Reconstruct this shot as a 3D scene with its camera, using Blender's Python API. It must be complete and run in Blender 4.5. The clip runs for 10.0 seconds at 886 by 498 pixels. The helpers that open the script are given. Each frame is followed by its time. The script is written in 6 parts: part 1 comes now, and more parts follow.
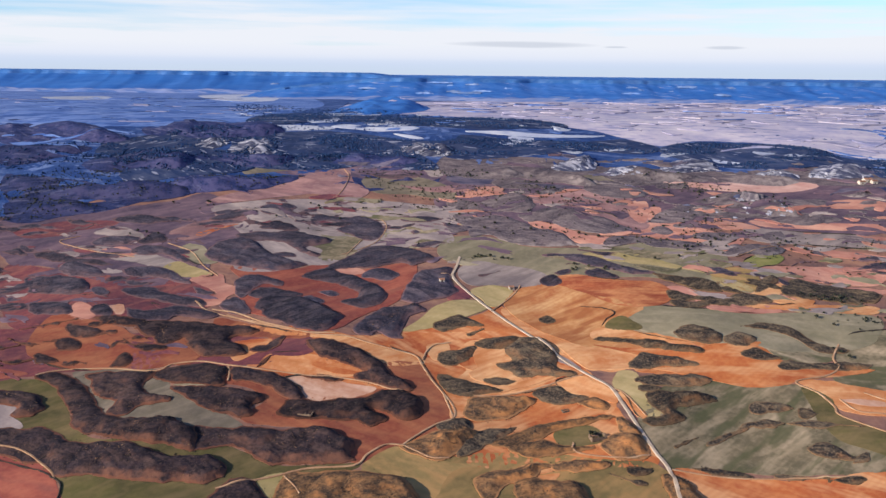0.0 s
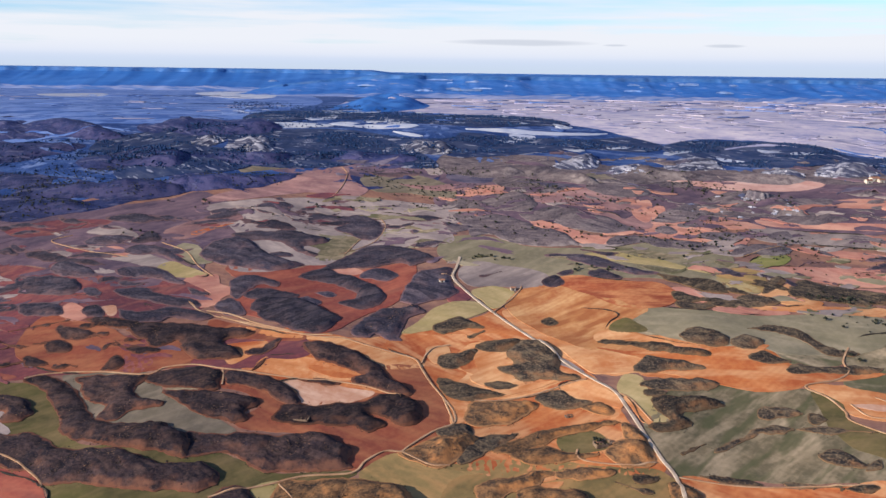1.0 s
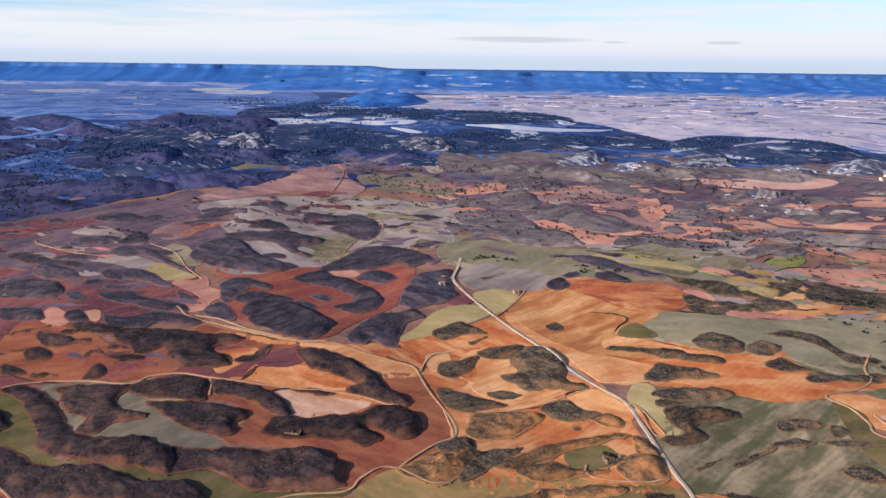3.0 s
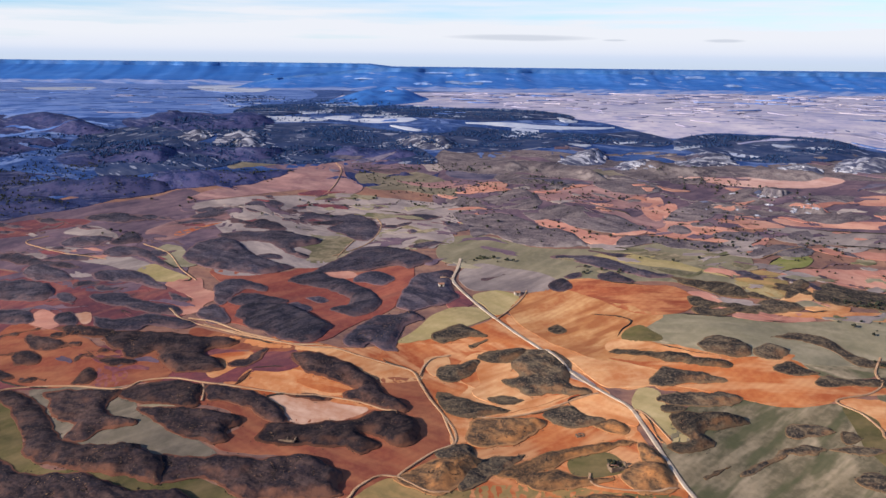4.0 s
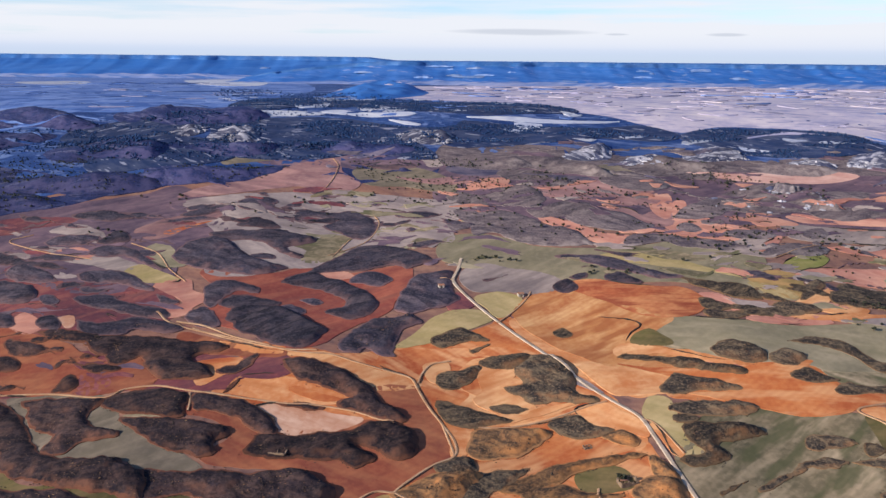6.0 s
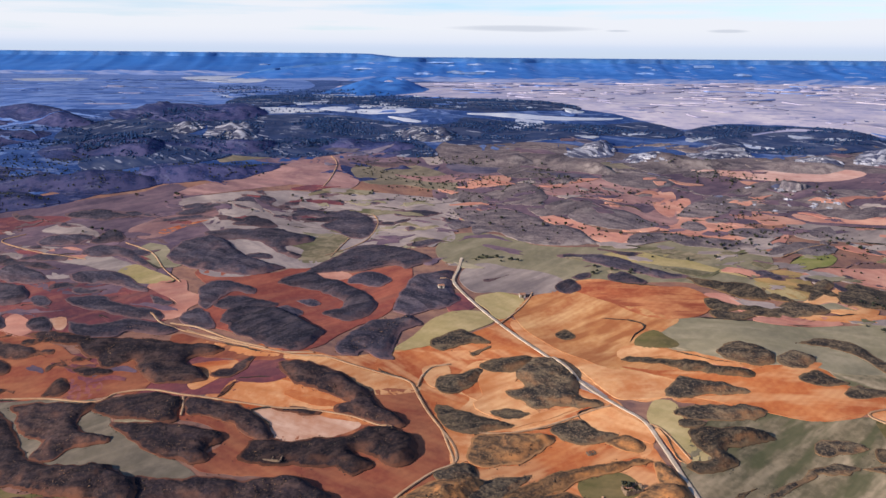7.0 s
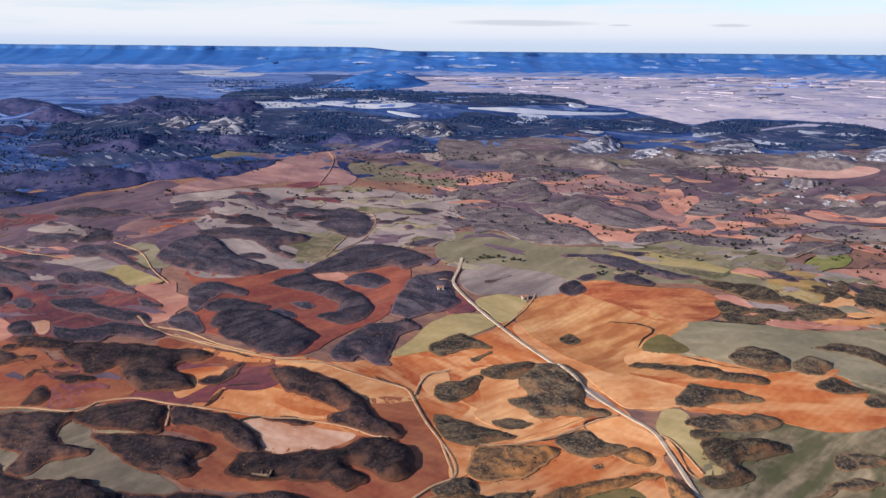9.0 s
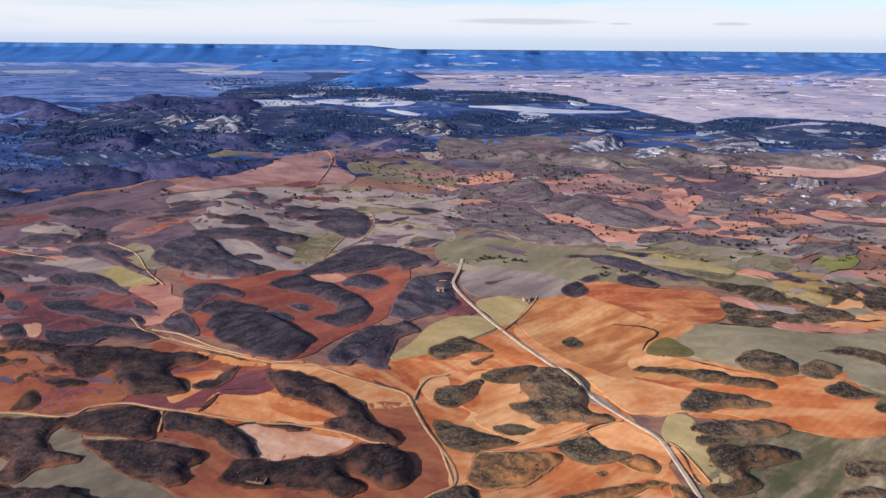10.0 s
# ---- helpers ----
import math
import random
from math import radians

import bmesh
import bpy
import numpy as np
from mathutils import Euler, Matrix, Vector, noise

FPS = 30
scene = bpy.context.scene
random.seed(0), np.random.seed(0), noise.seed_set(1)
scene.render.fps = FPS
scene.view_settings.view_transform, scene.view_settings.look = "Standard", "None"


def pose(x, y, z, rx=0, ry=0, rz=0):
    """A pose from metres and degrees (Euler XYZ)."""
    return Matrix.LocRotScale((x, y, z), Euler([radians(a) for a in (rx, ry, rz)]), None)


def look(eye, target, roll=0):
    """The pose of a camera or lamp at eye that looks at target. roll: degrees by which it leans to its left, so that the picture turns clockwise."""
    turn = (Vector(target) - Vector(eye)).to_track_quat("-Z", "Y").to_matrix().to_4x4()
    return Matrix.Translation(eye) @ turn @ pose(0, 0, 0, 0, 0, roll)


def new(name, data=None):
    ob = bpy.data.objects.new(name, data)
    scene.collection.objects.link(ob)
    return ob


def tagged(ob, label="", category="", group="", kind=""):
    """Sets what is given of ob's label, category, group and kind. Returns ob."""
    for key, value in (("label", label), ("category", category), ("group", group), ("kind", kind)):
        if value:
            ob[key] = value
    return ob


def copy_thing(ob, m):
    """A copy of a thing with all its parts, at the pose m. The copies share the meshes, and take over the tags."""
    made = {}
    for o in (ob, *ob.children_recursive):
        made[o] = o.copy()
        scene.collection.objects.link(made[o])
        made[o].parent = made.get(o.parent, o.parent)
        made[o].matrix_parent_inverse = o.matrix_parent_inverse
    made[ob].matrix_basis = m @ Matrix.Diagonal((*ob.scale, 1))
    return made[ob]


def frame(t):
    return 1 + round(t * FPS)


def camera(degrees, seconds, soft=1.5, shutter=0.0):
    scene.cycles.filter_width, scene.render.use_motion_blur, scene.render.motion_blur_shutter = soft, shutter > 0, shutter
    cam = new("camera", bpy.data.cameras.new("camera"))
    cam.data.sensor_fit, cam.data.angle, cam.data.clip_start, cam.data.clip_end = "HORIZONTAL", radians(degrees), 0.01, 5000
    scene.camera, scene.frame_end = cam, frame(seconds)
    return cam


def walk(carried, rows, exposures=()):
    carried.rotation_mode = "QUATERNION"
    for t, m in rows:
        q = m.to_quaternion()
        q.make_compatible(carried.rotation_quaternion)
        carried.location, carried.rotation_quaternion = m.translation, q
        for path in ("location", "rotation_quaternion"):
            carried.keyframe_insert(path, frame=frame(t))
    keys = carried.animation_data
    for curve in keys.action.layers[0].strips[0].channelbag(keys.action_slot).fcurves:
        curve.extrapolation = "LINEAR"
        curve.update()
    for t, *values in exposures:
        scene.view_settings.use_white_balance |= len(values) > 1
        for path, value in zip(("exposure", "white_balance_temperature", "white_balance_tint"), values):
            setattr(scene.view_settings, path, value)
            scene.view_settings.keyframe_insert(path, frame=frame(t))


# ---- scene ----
from mathutils.geometry import delaunay_2d_cdt

# ---- camera: a slow forward flight some 350 m above the low fields ----
cam = camera(56, 10.0, soft=1.5)
walk(cam, [
    (0, look((-0.23, -108.37, 311.29), (-0.71, 869.78, 103.38), 0.657)),
    (0.5, look((-0.64, -97.27, 310.09), (-0.67, 880.62, 100.96), 0.697)),
    (1, look((-1.02, -86.15, 308.91), (-0.66, 891.52, 98.77), 0.726)),
    (1.5, look((-1.33, -75.07, 307.72), (-0.75, 902.37, 96.49), 0.732)),
    (2, look((-1.51, -64.07, 306.55), (-0.85, 913.18, 94.48), 0.734)),
    (2.5, look((-1.52, -53.10, 305.42), (-0.93, 924.00, 92.67), 0.718)),
    (4, look((-0.89, -20.41, 302.11), (0.01, 956.09, 86.58), 0.657)),
    (4.5, look((-0.48, -9.94, 300.91), (0.00, 966.34, 84.37), 0.633)),
    (5, look((0.09, 0.16, 299.75), (0.14, 976.16, 81.98), 0.600)),
    (5.5, look((0.65, 10.01, 299.04), (0.06, 985.57, 79.32), 0.574)),
    (7, look((2.27, 38.16, 297.31), (-0.22, 1012.44, 71.98), 0.502)),
    (7.5, look((2.85, 47.22, 296.68), (-0.09, 1021.05, 69.40), 0.492)),
    (8, look((3.43, 56.09, 296.09), (0.04, 1029.52, 67.13), 0.489)),
    (8.5, look((3.94, 64.73, 295.45), (0.07, 1037.82, 65.07), 0.492)),
    (9, look((4.32, 73.14, 294.74), (-0.11, 1045.99, 63.35), 0.481)),
    (9.5, look((4.62, 81.29, 293.98), (-0.18, 1053.95, 61.78), 0.471)),
    (10, look((4.92, 89.34, 293.23), (-0.17, 1061.79, 60.16), 0.465)),
])

# ---- sky and sun ----
SUN_FROM = Vector((-0.90, -0.43, 0.0)).normalized()
SUN_ELEVATION = radians(20)
world = bpy.data.worlds.new("world")
scene.world = world
world.use_nodes = True


def sky():
    nt = world.node_tree
    nt.nodes.clear()
    N, L = nt.nodes.new, nt.links.new
    out, bg = N("ShaderNodeOutputWorld"), N("ShaderNodeBackground")
    tex = N("ShaderNodeTexSky")
    tex.sky_type, tex.sun_disc = "NISHITA", False
    tex.sun_elevation = SUN_ELEVATION
    tex.sun_rotation = math.atan2(SUN_FROM.x, SUN_FROM.y)
    tex.altitude, tex.air_density, tex.dust_density, tex.ozone_density = 1100, 1.0, 0.6, 1.5
    scale = N("ShaderNodeVectorMath")
    scale.operation = "SCALE"
    scale.inputs["Scale"].default_value = 0.15
    air = N("ShaderNodeVectorMath")  # clear winter air
    air.operation = "MULTIPLY"
    air.inputs[1].default_value = (0.66, 0.98, 1.40)
    L(tex.outputs[0], air.inputs[0])
    L(air.outputs[0], scale.inputs[0])
    coord = N("ShaderNodeTexCoord")
    sep = N("ShaderNodeSeparateXYZ")
    L(coord.outputs["Generated"], sep.inputs[0])
    # streaked high cloud, long across the view and thin in height
    mp = N("ShaderNodeMapping")
    mp.inputs["Scale"].default_value = (2.6, 2.6, 42.0)
    mp.inputs["Rotation"].default_value = (0, radians(1.2), 0)
    L(coord.outputs["Generated"], mp.inputs[0])
    nz = N("ShaderNodeTexNoise")
    nz.inputs["Scale"].default_value, nz.inputs["Detail"].default_value = 1.5, 5
    nz.inputs["Roughness"].default_value = 0.55
    L(mp.outputs[0], nz.inputs[0])
    veil = N("ShaderNodeValToRGB")  # cloud cover by height above the horizon
    el = veil.color_ramp.elements
    el[0].position, el[0].color = 0.0, (1.4, 1.4, 1.4, 1)
    el[1].position, el[1].color = 0.32, (0.02, 0.02, 0.02, 1)
    for p, v in ((0.012, 1.3), (0.026, 1.25), (0.050, 0.98), (0.074, 0.50), (0.115, 0.26)):
        e = el.new(p)
        e.color = (v, v, v, 1)
    L(sep.outputs[2], veil.inputs[0])
    add = N("ShaderNodeMath")
    add.operation = "MULTIPLY_ADD"
    add.inputs[1].default_value, add.inputs[2].default_value = 2.4, -1.2
    L(nz.outputs[0], add.inputs[0])
    cover = N("ShaderNodeMath")
    cover.operation, cover.use_clamp = "ADD", True
    L(add.outputs[0], cover.inputs[0])
    L(veil.outputs[0], cover.inputs[1])
    tint = N("ShaderNodeValToRGB")  # the air just above the horizon is blue-grey, the cloud above it white
    for p, c in ((0.010, (0.70, 0.80, 1.0, 1)), (0.017, (0.86, 0.91, 1.04, 1))):
        tint.color_ramp.elements.new(p).color = c
    tint.color_ramp.elements[0].position, tint.color_ramp.elements[0].color = 0.0, (0.66, 0.77, 0.94, 1)
    tint.color_ramp.elements[3].position, tint.color_ramp.elements[3].color = 0.030, (0.94, 0.97, 1.05, 1)
    L(sep.outputs[2], tint.inputs[0])
    # two thin grey cloud streaks low over the mesas
    def op(kind, a, b):
        m = N("ShaderNodeMath")
        m.operation = kind
        for i, v in enumerate((a, b)):
            if isinstance(v, (int, float)):
                m.inputs[i].default_value = v
            else:
                L(v, m.inputs[i])
        return m.outputs[0]

    side, up = op("DIVIDE", sep.outputs[0], sep.outputs[1]), op("DIVIDE", sep.outputs[2], sep.outputs[1])
    up = op("ADD", up, op("MULTIPLY", op("SUBTRACT", nz.outputs[0], 0.5), 0.006))
    tone = tint.outputs[0]
    for cx, cz, wx, wz in ((0.088, 0.0322, 0.095, 0.0040), (0.198, 0.0302, 0.016, 0.0016), (0.326, 0.0310, 0.027, 0.0026)):
        dx, dz = op("DIVIDE", op("SUBTRACT", side, cx), wx), op("DIVIDE", op("SUBTRACT", up, cz), wz)
        near = op("SUBTRACT", 1.0, op("ADD", op("MULTIPLY", dx, dx), op("MULTIPLY", dz, dz)))
        near = op("MULTIPLY", op("GREATER_THAN", sep.outputs[1], 0.0), op("MINIMUM", op("MAXIMUM", near, 0.0), 0.75))
        grey = N("ShaderNodeMix")
        grey.data_type = "RGBA"
        L(near, grey.inputs[0])
        L(tone, grey.inputs[6])
        grey.inputs[7].default_value = (0.66, 0.71, 0.82, 1)
        tone = grey.outputs[2]
    mix = N("ShaderNodeMix")
    mix.data_type = "RGBA"
    L(cover.outputs[0], mix.inputs[0])
    L(scale.outputs[0], mix.inputs[6])
    L(tone, mix.inputs[7])
    L(mix.outputs[2], bg.inputs[0])
    bg.inputs[1].default_value = SKY_STRENGTH
    L(bg.outputs[0], out.inputs[0])


SKY_STRENGTH = 0.57
sky()
sun = new("sun", bpy.data.lights.new("sun", "SUN"))
sun.data.energy, sun.data.angle, sun.data.color = 5.0, radians(0.5), (1.0, 0.90, 0.75)
sun.matrix_world = look(SUN_FROM * 100 * math.cos(SUN_ELEVATION) + Vector((0, 0, 100 * math.sin(SUN_ELEVATION))), (0, 0, 0))
scene.view_settings.exposure = 0.68


# ---- materials ----
def shade(name, base, dark, light, broad=60.0, fine=5.0, rough=0.95, bump=0.4, vary=0.25, furrow=0.0, slope=None, speckle=0.0, streak=None, much=0.75, turn=-0.35, run=26, edge=(0.46, 0.70), fringe=None):
    """Earth, crop or scrub: broad patches between base and dark, fine grain towards light, furrows, bare soil where it is steep."""
    m = bpy.data.materials.new(name)
    m.use_nodes = True
    nt = m.node_tree
    N, L = nt.nodes.new, nt.links.new
    b = nt.nodes["Principled BSDF"]
    b.inputs["Roughness"].default_value = rough
    b.inputs["Specular IOR Level"].default_value = 0.12
    geo = N("ShaderNodeNewGeometry")
    info = N("ShaderNodeObjectInfo")

    spin = N("ShaderNodeVectorRotate")  # each field was ploughed its own way
    spin.rotation_type = "Z_AXIS"
    way_of = N("ShaderNodeMapRange")
    way_of.inputs["To Min"].default_value, way_of.inputs["To Max"].default_value = -0.7, 0.7
    L(info.outputs["Random"], way_of.inputs[0])
    L(geo.outputs["Position"], spin.inputs["Vector"])
    L(way_of.outputs[0], spin.inputs["Angle"])

    def noise_at(size, detail=4.0, stretch=(1, 1, 1), turn=0.0):
        mp = N("ShaderNodeMapping")
        mp.inputs["Scale"].default_value = [s / size for s in stretch]
        mp.inputs["Rotation"].default_value = (0, 0, turn)
        L((geo.outputs["Position"] if stretch == (1, 1, 1) else spin.outputs[0]), mp.inputs[0])
        n = N("ShaderNodeTexNoise")
        n.inputs["Scale"].default_value, n.inputs["Detail"].default_value = 1.0, detail
        n.inputs["Roughness"].default_value = 0.6
        L(mp.outputs[0], n.inputs[0])
        return n.outputs[0]

    def steep(value, lo, hi):
        r = N("ShaderNodeMapRange")
        r.inputs["From Min"].default_value, r.inputs["From Max"].default_value = lo, hi
        L(value, r.inputs[0])
        return r.outputs[0]

    def mixed(fac, a, c):
        x = N("ShaderNodeMix")
        x.data_type = "RGBA"
        for sock, v in ((0, fac), (6, a), (7, c)):
            if isinstance(v, (int, float)):
                x.inputs[sock].default_value = v
            elif isinstance(v, tuple):
                x.inputs[sock].default_value = (*v, 1)
            else:
                L(v, x.inputs[sock])
        return x.outputs[2]

    def times(value, k):
        r = N("ShaderNodeMath")
        r.operation = "MULTIPLY"
        L(value, r.inputs[0])
        r.inputs[1].default_value = k
        return r.outputs[0]

    col = mixed(steep(noise_at(broad, 3), 0.38, 0.62), base, dark)
    col = mixed(times(steep(noise_at(broad * 0.8, 3, (0.6, 2.0, 1), turn - 0.2), 0.46, 0.72), 0.85), col, light)
    grain = noise_at(fine, 6)
    col = mixed(times(steep(grain, 0.45, 0.75), 0.35), col, light)
    col = mixed(times(steep(grain, 0.5, 0.28), 0.35), col, dark)
    if streak:
        col = mixed(times(steep(noise_at(run, 2.5, (0.4, 1.7, 1), turn), *edge), much), col, streak)
    if furrow:
        w = N("ShaderNodeTexWave")
        w.inputs["Scale"].default_value, w.inputs["Distortion"].default_value = 0.055, 6.0
        w.inputs["Detail"].default_value, w.inputs["Detail Scale"].default_value = 2.0, 0.15
        mp = N("ShaderNodeMapping")
        mp.inputs["Rotation"].default_value = (0, 0, 0.9)
        L(geo.outputs["Position"], mp.inputs[0])
        L(mp.outputs[0], w.inputs[0])
        col = mixed(times(w.outputs[1], furrow), col, dark)
    if speckle:
        col = mixed(times(steep(noise_at(2.2, 3), 0.52, 0.62), speckle), col, light)
        col = mixed(times(steep(noise_at(3.1, 2), 0.5, 0.38), speckle), col, tuple(c * 0.35 for c in dark))
    if slope:
        sep = N("ShaderNodeSeparateXYZ")
        L(geo.outputs["Normal"], sep.inputs[0])
        bare = N("ShaderNodeMath")
        bare.operation, bare.use_clamp = "MULTIPLY", True
        L(steep(sep.outputs[2], slope[1], slope[2]), bare.inputs[0])
        L(steep(noise_at(14, 5), 0.40, 0.60), bare.inputs[1])
        col = mixed(bare.outputs[0], col, slope[0])
    if fringe:
        foot = N("ShaderNodeAttribute")  # how far up from the foot of the hill
        foot.attribute_name = "foot"
        thin = N("ShaderNodeMath")
        thin.operation = "SUBTRACT"
        L(noise_at(9, 5), thin.inputs[0])
        L(times(foot.outputs["Fac"], 0.55), thin.inputs[1])
        col = mixed(times(steep(thin.outputs[0], 0.22, 0.36), 0.65), col, fringe)
    hsv = N("ShaderNodeHueSaturation")
    v = N("ShaderNodeMapRange")
    v.inputs["To Min"].default_value, v.inputs["To Max"].default_value = 1 - vary, 1 + vary
    L(info.outputs["Random"], v.inputs[0])
    L(v.outputs[0], hsv.inputs["Value"])
    L(col, hsv.inputs["Color"])
    L(hsv.outputs[0], b.inputs["Base Color"])
    bp = N("ShaderNodeBump")
    bp.inputs["Strength"].default_value, bp.inputs["Distance"].default_value = bump, 0.8
    L(grain, bp.inputs["Height"])
    L(bp.outputs[0], b.inputs["Normal"])
    return m


